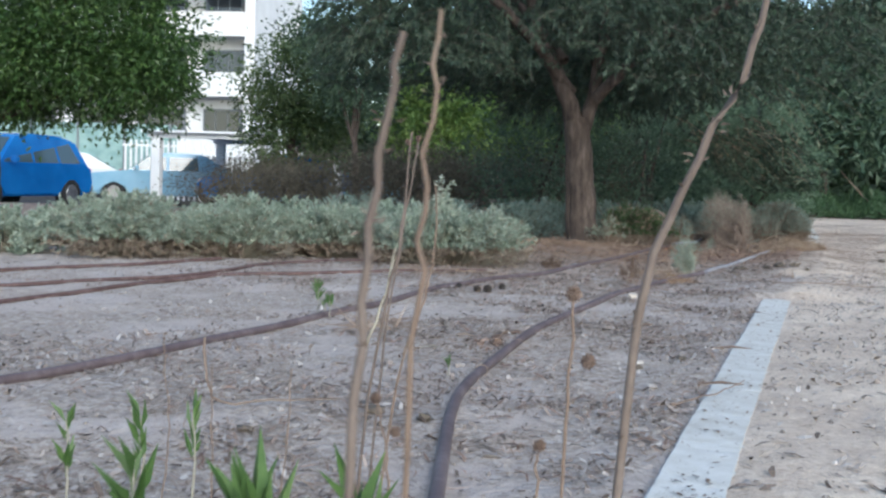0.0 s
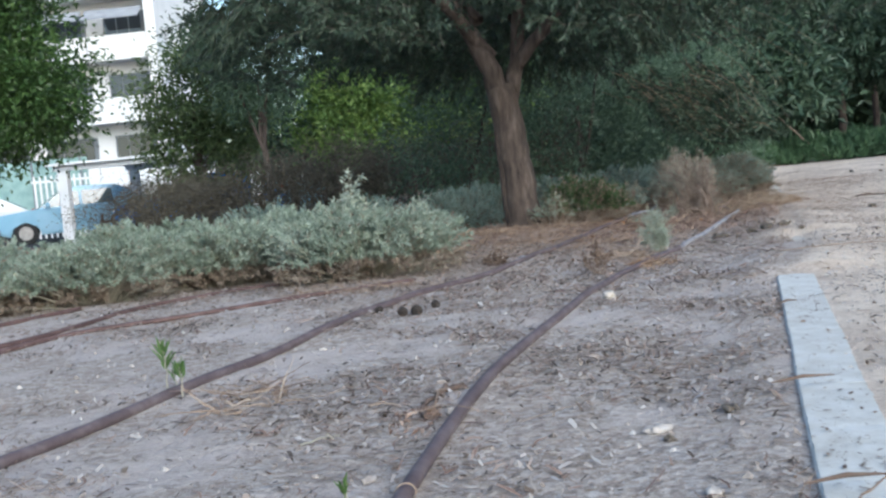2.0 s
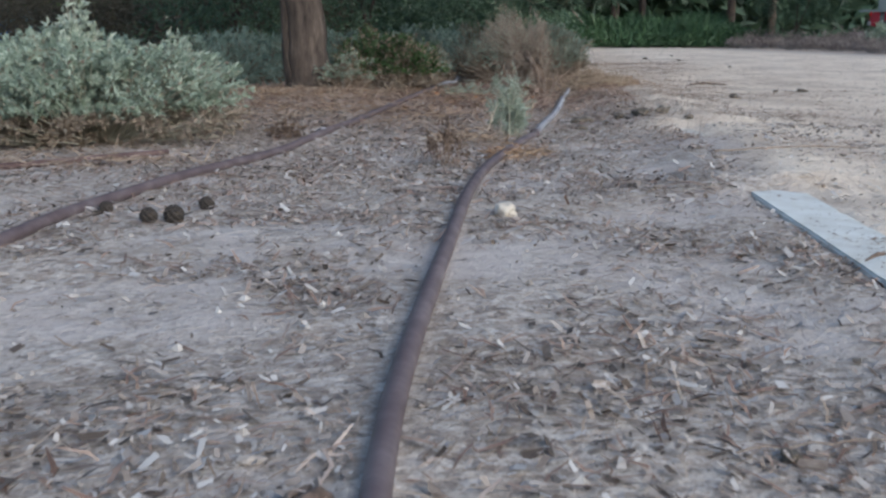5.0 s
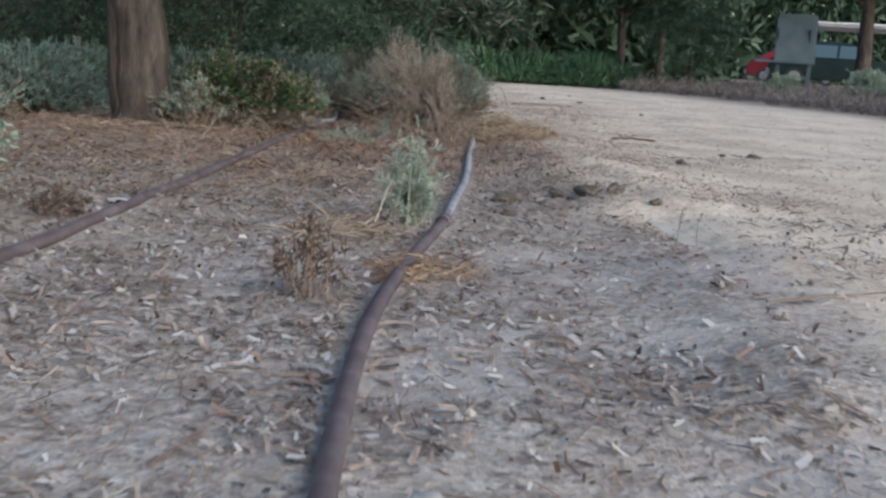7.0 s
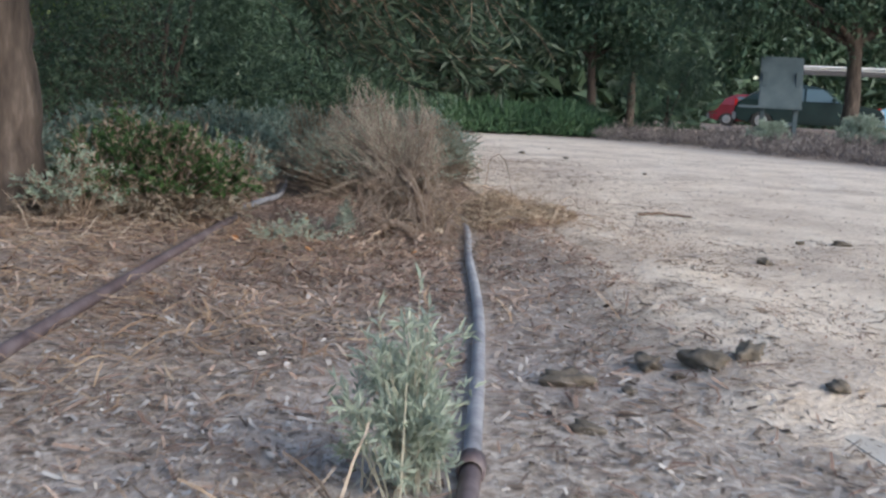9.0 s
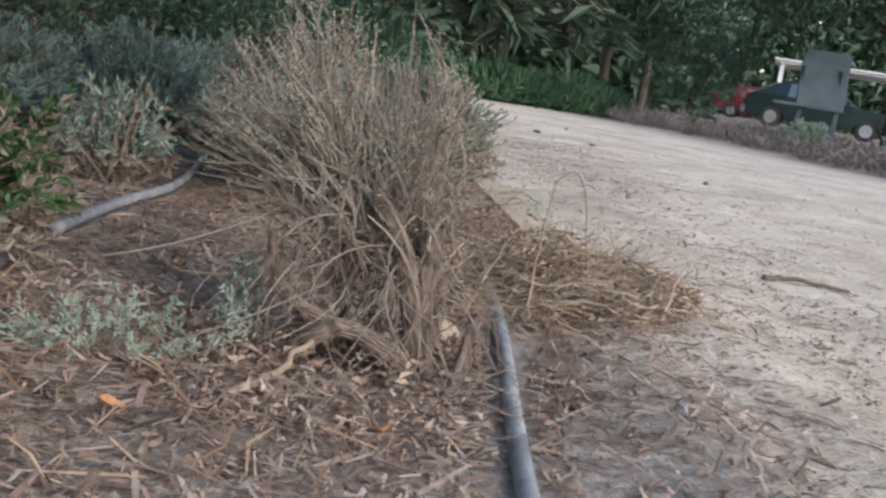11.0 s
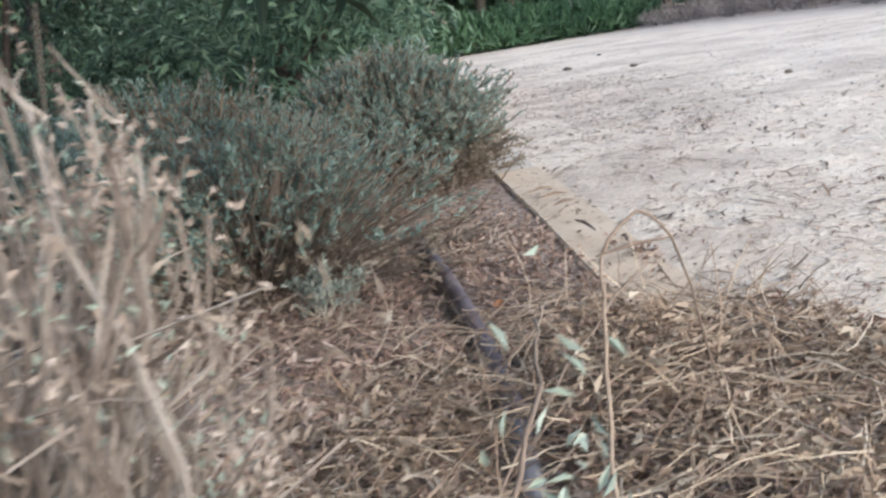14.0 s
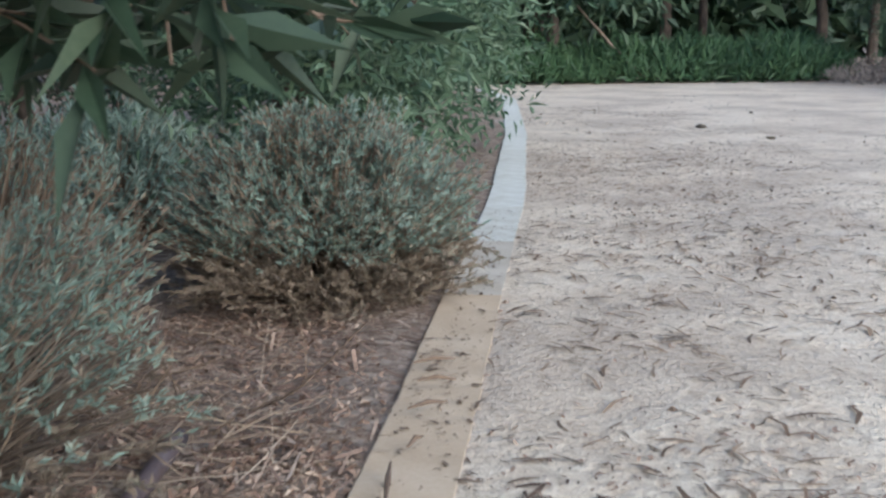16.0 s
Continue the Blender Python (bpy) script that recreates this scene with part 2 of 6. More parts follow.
    path = mix(stain.outputs[0], path, ramp(grain, [(.30, .225, .17), (.50, .41, .335), (.62, .53, .45)]).outputs[0])
    soil = mix(.5, ramp(mid, [(.14, .095, .072), (.28, .20, .155)]).outputs[0], ramp(grain, [(.08, .055, .045), (.33, .24, .19)]).outputs[0])
    mulch = mix(.5, ramp(sep, [(.07, .042, .03), (.17, .105, .075), (.30, .205, .15), (.44, .345, .275)], .05, .95).outputs[0], crumbs)
    soil = mix(.6, soil, mulch)
    tar = ramp(grain, [(.035, .035, .037), (.06, .06, .062), (.09, .09, .09)])
    dots = ramp(speck, [(.45, .42, .40), (1, 1, 1)], .32, .46)
    col = bed
    for zone, c in (("humus", soil), ("path", path), ("tarmac", tar.outputs[0])):
        at = n.new("ShaderNodeAttribute")
        at.attribute_name = zone
        col = mix(at.outputs["Fac"], col, c)
    col = mix(.5, col, mix(1.0, col, dots.outputs[0], "MULTIPLY"))
    l.new(col, bsdf.inputs["Base Color"])
    bsdf.inputs["Roughness"].default_value = .95
    bsdf.inputs["Specular IOR Level"].default_value = .2
    hsum = n.new("ShaderNodeMath")
    hsum.operation = "MULTIPLY_ADD"
    hsum.inputs[1].default_value = .4
    l.new(grain.outputs[0], hsum.inputs[0])
    l.new(mid.outputs[0], hsum.inputs[2])
    b = n.new("ShaderNodeBump")
    b.inputs["Strength"].default_value, b.inputs["Distance"].default_value = .8, .02
    l.new(hsum.outputs[0], b.inputs["Height"])
    l.new(b.outputs[0], bsdf.inputs["Normal"])
    return m


M_GROUND = ground_mat()

# ---- shape helpers ----


def mesh_np(name, V, tris=None, quads=None, smooth=False):
    """A mesh from arrays of vertices, triangles and quads."""
    me = bpy.data.meshes.new(name)
    V = np.asarray(V, np.float32).reshape(-1, 3)
    groups = [np.asarray(f, np.int32).reshape(-1, k) for f, k in ((tris, 3), (quads, 4)) if f is not None and len(f)]
    loops = np.concatenate([g.ravel() for g in groups])
    sizes = np.concatenate([np.full(len(g), g.shape[1], np.int32) for g in groups])
    starts = np.concatenate([[0], np.cumsum(sizes)[:-1]]).astype(np.int32)
    me.vertices.add(len(V))
    me.vertices.foreach_set("co", V.ravel())
    me.loops.add(len(loops))
    me.loops.foreach_set("vertex_index", loops)
    me.polygons.add(len(sizes))
    me.polygons.foreach_set("loop_start", starts)
    me.polygons.foreach_set("loop_total", sizes)
    me.polygons.foreach_set("use_smooth", np.full(len(sizes), smooth))
    me.update(calc_edges=True)
    return me


def bm_mesh(name, bm, smooth=False):
    me = bpy.data.meshes.new(name)
    bmesh.ops.recalc_face_normals(bm, faces=bm.faces[:])
    for f in bm.faces:
        f.smooth = smooth
    bm.to_mesh(me)
    bm.free()
    return me


def thing(name, label, category, at=(0, 0, 0), turn=0.0, group="", kind=""):
    ob = new(name)
    ob.location, ob.rotation_euler = at, (0, 0, radians(turn))
    ob.empty_display_size = 0.1
    return tagged(ob, label, category, group, kind)


def part(name, me, material, parent=None, label=""):
    """One mesh object under a thing or a part."""
    if isinstance(me, bmesh.types.BMesh):
        me = bm_mesh(name, me)
    if not me.materials:
        me.materials.append(material)
    ob = new(name, me)
    ob.parent = parent
    return tagged(ob, label, kind="stuff" if name.endswith("_mass") else "")


def solo(name, me, material, label, category, at=(0, 0, 0), turn=0.0, group="", kind=""):
    """A thing of one mesh."""
    if isinstance(me, bmesh.types.BMesh):
        me = bm_mesh(name, me)
    if not me.materials:
        me.materials.append(material)
    ob = new(name, me)
    ob.location, ob.rotation_euler = at, (0, 0, radians(turn))
    return tagged(ob, label, category, group, kind)


def unit(a):
    return a / np.maximum(np.linalg.norm(a, axis=-1, keepdims=True), 1e-9)


def leaves(P, D, L, W, up=None, fold=.3, droop=.15):
    """Folded, pointed leaves: bases P, directions D, lengths L, widths W."""
    n = len(P)
    D = unit(D)
    up = RNG.normal(size=(n, 3)) + (0, 0, .8) if up is None else up
    S = unit(np.cross(D, up))
    N = np.cross(S, D)
    L, W = np.broadcast_to(L, n)[:, None], np.broadcast_to(W, n)[:, None]
    V = np.stack([P, P + D * L * .45 + S * W * .5 + N * W * fold, P + D * L - N * L * droop, P + D * L * .45 - S * W * .5 + N * W * fold], 1)
    b = np.arange(n)[:, None] * 4
    T = np.concatenate([b + (0, 1, 2), b + (0, 2, 3)], 1).reshape(-1, 3)
    return V.reshape(-1, 3), T


def tubes(P, R, sides=4):
    """Tubes along polylines P (m, k, 3) with radii R (m, k)."""
    P = np.asarray(P, float)
    m, k, _ = P.shape
    T = unit(np.gradient(P, axis=1))
    ref = np.where(np.abs(T[..., 2:3]) > .85, np.array([1.0, .2, 0]), np.array([0, 0, 1.0]))
    A = unit(np.cross(T, ref))
    B = np.cross(T, A)
    ang = np.arange(sides) * 2 * np.pi / sides
    R = np.broadcast_to(R, (m, k))
    V = P[:, :, None] + R[:, :, None, None] * (np.cos(ang)[:, None] * A[:, :, None] + np.sin(ang)[:, None] * B[:, :, None])
    i = np.arange(m * k).reshape(m, k)[:, :-1, None] * sides
    j, j2 = np.arange(sides), (np.arange(sides) + 1) % sides
    Q = np.stack([i + j, i + j2, i + sides + j2, i + sides + j], -1).reshape(-1, 4)
    return V.reshape(-1, 3), Q


def bezier(A, B, C, k=5):
    s = np.linspace(0, 1, k)[None, :, None]
    return (1 - s) ** 2 * A[:, None] + 2 * s * (1 - s) * B[:, None] + s ** 2 * C[:, None]


def flowing(pts, k, jitter=0.0):
    p = np.array(pts, float)
    s = np.linspace(0, 1, k)
    cur = np.stack([np.interp(s, np.linspace(0, 1, len(p)), p[:, c]) for c in range(3)], 1)
    for _ in range(3):
        cur[1:-1] = (cur[:-2] + cur[1:-1] * 2 + cur[2:]) / 4
    if jitter:
        cur[1:-1] += RNG.normal(size=cur[1:-1].shape) * jitter
    return cur


def limb_mesh(name, cur, radii, sides=10, flute=0.0):
    V, Q = tubes(cur[None], np.asarray(radii)[None], sides)
    if flute:
        V = V.reshape(len(cur), sides, 3)
        c = cur[:, None]
        ang = np.arange(sides) * 2 * np.pi / sides
        f = 1 + flute * (np.sin(ang * 3 + 1) + .6 * np.sin(ang * 5 + 2.2))[None, :, None] + RNG.normal(size=(len(cur), sides, 1)) * flute * .35
        V = (c + (V - c) * f).reshape(-1, 3)
    return mesh_np(name, V, quads=Q, smooth=True)


def lattice(x, y, seed=0):
    """Smooth value noise in [0, 1] over arrays."""
    table = np.random.default_rng(seed).random((64, 64))
    xi, yi = np.floor(x).astype(int), np.floor(y).astype(int)
    fx, fy = x - xi, y - yi
    fx, fy = fx * fx * (3 - 2 * fx), fy * fy * (3 - 2 * fy)
    g = lambda a, b: table[a % 64, b % 64]
    return (g(xi, yi) * (1 - fx) + g(xi + 1, yi) * fx) * (1 - fy) + (g(xi, yi + 1) * (1 - fx) + g(xi + 1, yi + 1) * fx) * fy


def smooth01(v):
    v = np.clip(v, 0, 1)
    return v * v * (3 - 2 * v)


# ---- the ground ----
KERB_Y = np.array([-2.0, 2.07, 3.0, 4.8, 5.75, 8.37, 9.05, 9.41, 10.7, 12.73, 15.6, 17.5])
KERB_X = np.array([-.36, .80, 1.06, 1.57, 1.925, 2.63, 2.825, 2.926, 3.29, 3.80, 4.44, 4.62])


def kerb_x(y):
    return np.interp(y, KERB_Y, KERB_X)


def edge_x(y):
    """The far side of the trodden path."""
    return np.interp(y, [-10, 8, 11.7, 15.3, 18.2], [6.0, 6.7, 7.6, 7.9, 7.9])


def buried(y):
    """Where sand has drifted over the kerb."""
    return smooth01((y - 4.70) / .10) * smooth01((5.62 - y) / .12) + smooth01((y - 5.98) / .15) * smooth01((8.40 - y) / .35)


def height(x, y):
    x, y = np.asarray(x, float), np.asarray(y, float)
    h = .016 * (lattice(x * 1.1, y * 1.1, 1) - .5) + .011 * (lattice(x * 4, y * 4, 2) - .5) + .007 * (lattice(x * 14, y * 14, 3) - .5)
    d = x - kerb_x(y)
    h = h * np.clip(np.abs(d) * 2.5 - .12, .04, 1)
    h += .0145 * smooth01((d + .02) / .07) + .012 * np.exp(-((d + .10) / .07) ** 2)
    h += buried(y) * .03 * np.exp(-(d / .22) ** 2)
    h += .013 * smooth01((d + .015) / .04) * np.exp(-((y - 5.8) / .25) ** 2) * smooth01((.5 - d) / .4)
    h += .03 * np.exp(-((x - 1.06) ** 2 + (y - 7.97) ** 2) / .5)
    h += .06 * smooth01((x - 9.5) / 5)
    h -= .52 * smooth01((y - 12.5) / 9) * smooth01((1.5 - x) / 7)
    return h


def spread(lo, hi, fine_lo, fine_hi, step, n_out):
    a = fine_lo - (fine_lo - lo) * np.linspace(1, 0, n_out, endpoint=False) ** 3
    c = fine_hi + (hi - fine_hi) * np.linspace(1, 0, n_out, endpoint=False)[::-1] ** 3
    return np.concatenate([a, np.arange(fine_lo, fine_hi, step), c])


gx, gy = spread(-900, 900, -2.4, 6.0, .05, 30), spread(-900, 900, .6, 13.0, .055, 30)
GX, GY = np.meshgrid(gx, gy)
gv = np.stack([GX, GY, height(GX, GY)], -1).reshape(-1, 3)
ny, nx = GX.shape
gi = (np.arange(ny - 1)[:, None] * nx + np.arange(nx - 1)).ravel()
ground_mesh = mesh_np("ground", gv, quads=np.stack([gi, gi + 1, gi + nx + 1, gi + nx], 1), smooth=True)
xs, ys = gv[:, 0], gv[:, 1]
wob = .25 * (lattice(xs * 2, ys * 2, 5) - .5)
dk = xs - kerb_x(ys)
drift = smooth01((ys - 5.7) / .4) * smooth01((8.15 - ys) / .4)
zone_path = smooth01((dk + .03 + (.30 + wob) * drift) / (.08 + .2 * drift)) * smooth01((edge_x(ys) - xs + wob) / .3) * smooth01((17.9 - ys + wob) / .4)
zone_humus = smooth01(1.25 - np.hypot((xs - 1.35) / 1.3, (ys - 7.8) / 2.3) + 2 * wob) * (dk < 0) * .8
zone_humus = np.maximum(zone_humus, smooth01((ys - 8.5 + wob) / .8) * (dk < -.02))
zone_humus = np.maximum(zone_humus, smooth01((ys - 7.65 + 2 * wob) / .5) * (dk < -.03) * smooth01((xs - 1.5) / .4) * .9)
zone_humus = zone_humus * (1 - .85 * np.exp(-((xs - 2.22) ** 2 / .05 + (ys - 7.2) ** 2 / .2)))
zone_humus = np.maximum(zone_humus, smooth01((xs - edge_x(ys) + wob) / .4))
zone_humus = np.maximum(zone_humus, smooth01((ys - 17.9) / .5))
zone_tar = smooth01((ys - 20) / 1.0) * smooth01((-3.0 - xs) / 1.0)
for zone, values in (("path", zone_path), ("humus", zone_humus), ("tarmac", zone_tar)):
    ground_mesh.attributes.new(zone, "FLOAT", "POINT").data.foreach_set("value", values.astype(np.float32))
ground_mesh.materials.append(M_GROUND)
tagged(new("ground", ground_mesh), "pale dusty soil with a trodden sandy path", "ground", kind="structure")


def kerb_stone_mesh(length):
    bm = bmesh.new()
    bmesh.ops.create_cube(bm, size=1)
    bmesh.ops.scale(bm, vec=(.10, length - .002, .16), verts=bm.verts)
    bmesh.ops.translate(bm, vec=(0, 0, -.08), verts=bm.verts)
    bmesh.ops.bevel(bm, geom=[e for e in bm.edges if abs(e.verts[0].co.y - e.verts[1].co.y) > .1], offset=.003, segments=2, affect="EDGES")
    bmesh.ops.subdivide_edges(bm, edges=[e for e in bm.edges if abs(e.verts[0].co.y - e.verts[1].co.y) > .1], cuts=24, use_grid_fill=True)
    off = Vector(RNG.uniform(-20, 20, 3))
    for v in bm.verts:
        if v.co.z > -.05 and abs(v.co.x) > .03:
            q = noise.noise(v.co * 22 + off) + .6 * noise.noise(v.co * 60 + off)
            v.co.x -= .0035 * max(0, q) * (1 if v.co.x > 0 else -1)
            v.co.z -= .0028 * max(0, q)
    return bm_mesh("kerb_stone", bm)


def kerb():
    k = thing("kerb", "pale concrete garden kerb, partly buried in sand", "kerb", kind="structure")
    me = kerb_stone_mesh(.5)
    me.materials.append(M_KERB)
    sandy = kerb_stone_mesh(.5)
    sandy.materials.append(M_KERBSAND)
    dusty = kerb_stone_mesh(.5)
    dusty.materials.append(M_KERBMID)
    y = .2
    while y < 17.2:
        slope = (kerb_x(y + .25) - kerb_x(y - .25)) / .5
        ob = new("kerb_stone", sandy if 6.8 < y < 9.4 else dusty if 9.4 <= y < 10.0 or 5.0 < y < 6.8 else me)
        ob.parent = k
        ob.location = (kerb_x(y), y, .016 - .007 * float(4.9 < y < 7.95))
        ob.rotation_euler = (0, radians(RNG.uniform(-.5, .5)), -math.atan(slope) + radians(RNG.uniform(-.5, .5)))
        y += .5 / math.sqrt(1 + slope * slope)


kerb()

# ---- plants ----


def dome_tips(n, rx, ry, h, low=.2, lump=.25, seed=0):
    a, r = RNG.uniform(0, 2 * np.pi, n), np.sqrt(RNG.uniform(.0, 1, n))
    top = h * np.sqrt(1 - (.8 * r) ** 2)
    lumps = 1 + lump * (lattice(np.cos(a) * r * 2.2 + 9, np.sin(a) * r * 2.2 + 9, seed) - .5) * 2
    f = np.where(r > .55, RNG.uniform(low, 1, n), RNG.uniform(.8, 1.0, n))
    return np.stack([rx * r * np.cos(a) * lumps, ry * r * np.sin(a) * lumps, top * f * lumps * RNG.uniform(.9, 1.12, n)], 1)


def lobed_tips(n, rx, ry, h, lobes):
    """Tips on the faces of several rounded lobes that crowd into one mound."""
    k = np.arange(lobes)
    a, r = k * 2.4 + RNG.uniform(-.3, .3, lobes), np.sqrt((k + .3) / lobes) * .86
    R = RNG.uniform(.34, .46, lobes) * min(rx, ry)
    top = h * np.sqrt(1 - (.74 * r) ** 2) * RNG.uniform(.84, 1.06, lobes)
    c = RNG.integers(0, lobes, n)
    d = unit(RNG.normal(size=(n, 3)))
    d[:, 2] = np.where(d[:, 2] < -.35, -d[:, 2], d[:, 2])
    R = R[c] * RNG.uniform(.82, 1.08, n)
    z = top[c] - R * 1.05 * (1 - d[:, 2])
    return np.stack([rx * r[c] * np.cos(a[c]) + R * d[:, 0], ry * r[c] * np.sin(a[c]) + R * d[:, 1], np.maximum(z, .02 + .02 * RNG.random(n))], 1)


def bush(name, label, category, at, rx, ry, h, leaf, stem, n=420, per=34, L=.02, W=.006, start=.35, spread_out=.9, low=.2,
         lump=.25, side=2, group="", bare=.0, dry=None, dryness=.35, arch=.55, seed=0, turn=0.0, fine=True, thick=1.0, lobes=0):
    """A low bush of many leafy sprigs: stems, foliage and, where it is half dead, dry foliage."""
    tips = lobed_tips(n, rx, ry, h, lobes) if lobes else dome_tips(n, rx, ry, h, low, lump, seed)
    base = tips * (.22, .22, 0) + RNG.normal(size=(n, 3)) * (.02, .02, 0)
    mid = base * (1 - arch) + tips * arch * (1, 1, 0) * .8 + np.stack([np.zeros(n), np.zeros(n), tips[:, 2] * .62], 1)
    mid[:, :2] = base[:, :2] * .5 + tips[:, :2] * .5
    C = bezier(base, mid, tips, 6)
    k = [0, 1, 2, 3, 4, 5] if fine else [0, 2, 5]
    V, Q = tubes(C[:, k], np.linspace(.0030, .0009, 6)[None, k] * min(1, h / .26) * thick, 3)
    z0 = float(height(at[0], at[1]))
    th = thing(name, label, category, (at[0], at[1], z0 - .004), turn, group)
    part("stem_mass", mesh_np("stem_mass", V, quads=Q), stem, th)
    # side shoots near the ends
    leafy = RNG.random(n) >= bare
    C = C[leafy]
    shoots = [C[:, -4:]]
    for _ in range(side):
        s = RNG.integers(2, 5, len(C))
        p0 = C[np.arange(len(C)), s]
        d = unit(C[:, -1] - C[:, -3]) * .5 + RNG.normal(size=p0.shape) * .55 + (0, 0, .35)
        ln = RNG.uniform(.035, .085, len(C))[:, None] * (h / .33)
        end = p0 + unit(d) * ln
        shoots.append(bezier(p0, p0 * .5 + end * .5 + (0, 0, .005), end, 4))
    S = np.concatenate(shoots)
    s = RNG.uniform(start, 1.02, (len(S), per // (1 + side) + 1))
    idx = np.clip(s * 3, 0, 2.999)
    i0 = idx.astype(int)
    fr = (idx - i0)[..., None]
    rows = np.arange(len(S))[:, None]
    P = S[rows, i0] * (1 - fr) + S[rows, i0 + 1] * fr
    T = unit(S[rows, i0 + 1] - S[rows, i0])
    D = T * .7 + RNG.normal(size=P.shape) * spread_out * .6 + (0, 0, .15)
    P, D = P.reshape(-1, 3), D.reshape(-1, 3)
    keep = P[:, 2] > .004
    P, D = P[keep], D[keep]
    size = RNG.uniform(.65, 1.25, len(P))
    if dry is not None:
        pick = (RNG.random(len(P)) < dryness) | (P[:, 2] < h * .3)
        Vd, Td = leaves(P[pick], D[pick], L * size[pick], W * size[pick])
        part("dry_foliage", mesh_np("dry_foliage", Vd, Td), dry, th, "withered brown foliage")
        P, D, size = P[~pick], D[~pick], size[~pick]
    Vl, Tl = leaves(P, D, L * size, W * size)
    part("foliage", mesh_np("foliage", Vl, Tl), leaf, th)
    return th


SAGE = "silver-grey sage bush with dense small felted leaves"
for i, (x, y, rx, ry, h, n) in enumerate([
        (.27, 6.12, .40, .42, .295, 700), (-.33, 6.34, .36, .40, .285, 560), (-.74, 6.00, .35, .38, .29, 560),
        (-1.22, 5.92, .40, .40, .305, 520), (-1.82, 5.90, .40, .40, .245, 440), (-2.5, 5.85, .45, .45, .22, 340), (-.02, 6.9, .48, .36, .29, 380),
        (-.8, 6.9, .48, .4, .30, 380), (-1.6, 6.8, .48, .4, .26, 320), (-2.6, 6.8, .5, .45, .22, 260)]):
    front = i < 4
    bush("sage_bush", SAGE, "bush", (x, y), rx, ry, h, M_SAGE, M_GREYTWIG, fine=front, n=n if front else int(n * .52), per=60 if front else 32, L=.021 if front else .030, W=.0078 if front else .0125, lobes=9 if front else 8, dry=M_LAVDRY if front else None, dryness=.06,
         group="sage bushes beside the pipes", low=.08, lump=.36, seed=20 + i)
bush("sage_shoots", "tall pale sage shoots above the bush", "bush", (.24, 6.16), .10, .08, .355, M_SAGE2, M_GREYTWIG, n=26, per=44, L=.026, W=.010, low=.75, start=.1)
bush("sage_shoots", "tall pale sage shoots above the bush", "bush", (.50, 6.18), .07, .07, .33, M_SAGE2, M_GREYTWIG, n=16, per=44, L=.026, W=.010, low=.75, start=.1)

LAV = "rounded blue-grey lavender bush"
for i, (x, y, rx, ry, h, n, dry) in enumerate([
        (.70, 8.55, .30, .3, .26, 420, 0), (.15, 8.75, .36, .3, .28, 380, 0), (.45, 8.05, .24, .22, .2, 260, 1),
        (1.98, 9.95, .34, .34, .29, 520, 0), (1.50, 9.70, .36, .34, .28, 480, 0), (1.0, 9.5, .34, .3, .28, 380, 0),
        (2.32, 10.35, .38, .34, .29, 480, 0), (-.5, 8.6, .4, .35, .3, 300, 0)]):
    bush("lavender_bush", LAV if not dry else "withering grey-brown lavender bush", "bush", (x, y), rx, ry, h, M_LAV, M_TWIG, fine=False, n=int(n * .72), per=26, L=.028,
         W=.0072, group="lavender bushes behind the tree", low=.15, lump=.12, spread_out=.55, dry=M_LAVDRY if dry else None, seed=40 + i)
bush("lavender_bush", "domed grey-green lavender bush beside the kerb", "bush", (2.74, 9.70), .275, .32, .32, M_LAV, M_TWIG, fine=False, thick=.6, n=1150, per=70, L=.0145, W=.0036,
     group="lavender bushes along the kerb", low=.1, lump=.12, spread_out=.5, dry=M_LAVDRY, seed=61)
bush("lavender_bush", "half-dry sprawling lavender with silver tips over brown stems", "bush", (2.27, 8.92), .36, .34, .27, M_LAV, M_TWIGPALE, thick=.6, n=1100, per=46, L=.0130, W=.0034, dryness=.30,
     group="lavender bushes along the kerb", lump=.2, spread_out=.5, bare=.36, dry=M_LAVDRY, seed=62, start=.6, lobes=8)
bush("lavender_bush", "half-dry sprawling lavender with bare brown stems", "bush", (2.25, 9.36), .24, .20, .29, M_LAV, M_TWIG, n=420, per=34, L=.016, W=.0038, dryness=.5,
     group="lavender bushes along the kerb", low=.2, lump=.3, spread_out=.5, bare=.2, dry=M_LAVDRY, seed=63, start=.5)
bush("green_bush", "leafy green bush with reddish dry stems", "bush", (1.42, 7.93), .25, .23, .25, M_GREEN, M_TWIG, n=460, per=40, L=.019, W=.0075, low=.12, lump=.25,
     dry=M_LAVDRY, dryness=.3, seed=70)
bush("sage_bush", "straggling grey sage growing into the green bush", "bush", (1.22, 7.80), .15, .13, .18, M_SAGE, M_TWIG, thick=.6, n=110, per=26, L=.018, W=.006, bare=.3, dry=M_LAVDRY, seed=78)
bush("sage_bush", "withered grey sage behind the bleached pipe", "bush", (1.80, 8.80), .15, .14, .2, M_LAV, M_TWIGPALE, n=130, per=24, L=.02, W=.007, bare=.3, dry=M_LAVDRY, seed=71)
bush("sage_clump", "small pale silver sage plant beside the pipe", "plant", (1.425, 5.97), .065, .06, .165, M_SAGE2, M_GREYTWIG, thick=.6, n=64, per=40, L=.016, W=.0030, low=.25, lump=.5, start=.1,
     arch=.3, seed=72)
bush("sage_clump", "low straggling silver sage shoots on the litter", "plant", (1.70, 7.57), .12, .07, .07, M_SAGE2, M_GREYTWIG, thick=.5, n=46, per=40, L=.0075, W=.0020, low=.3, bare=.2, seed=73)
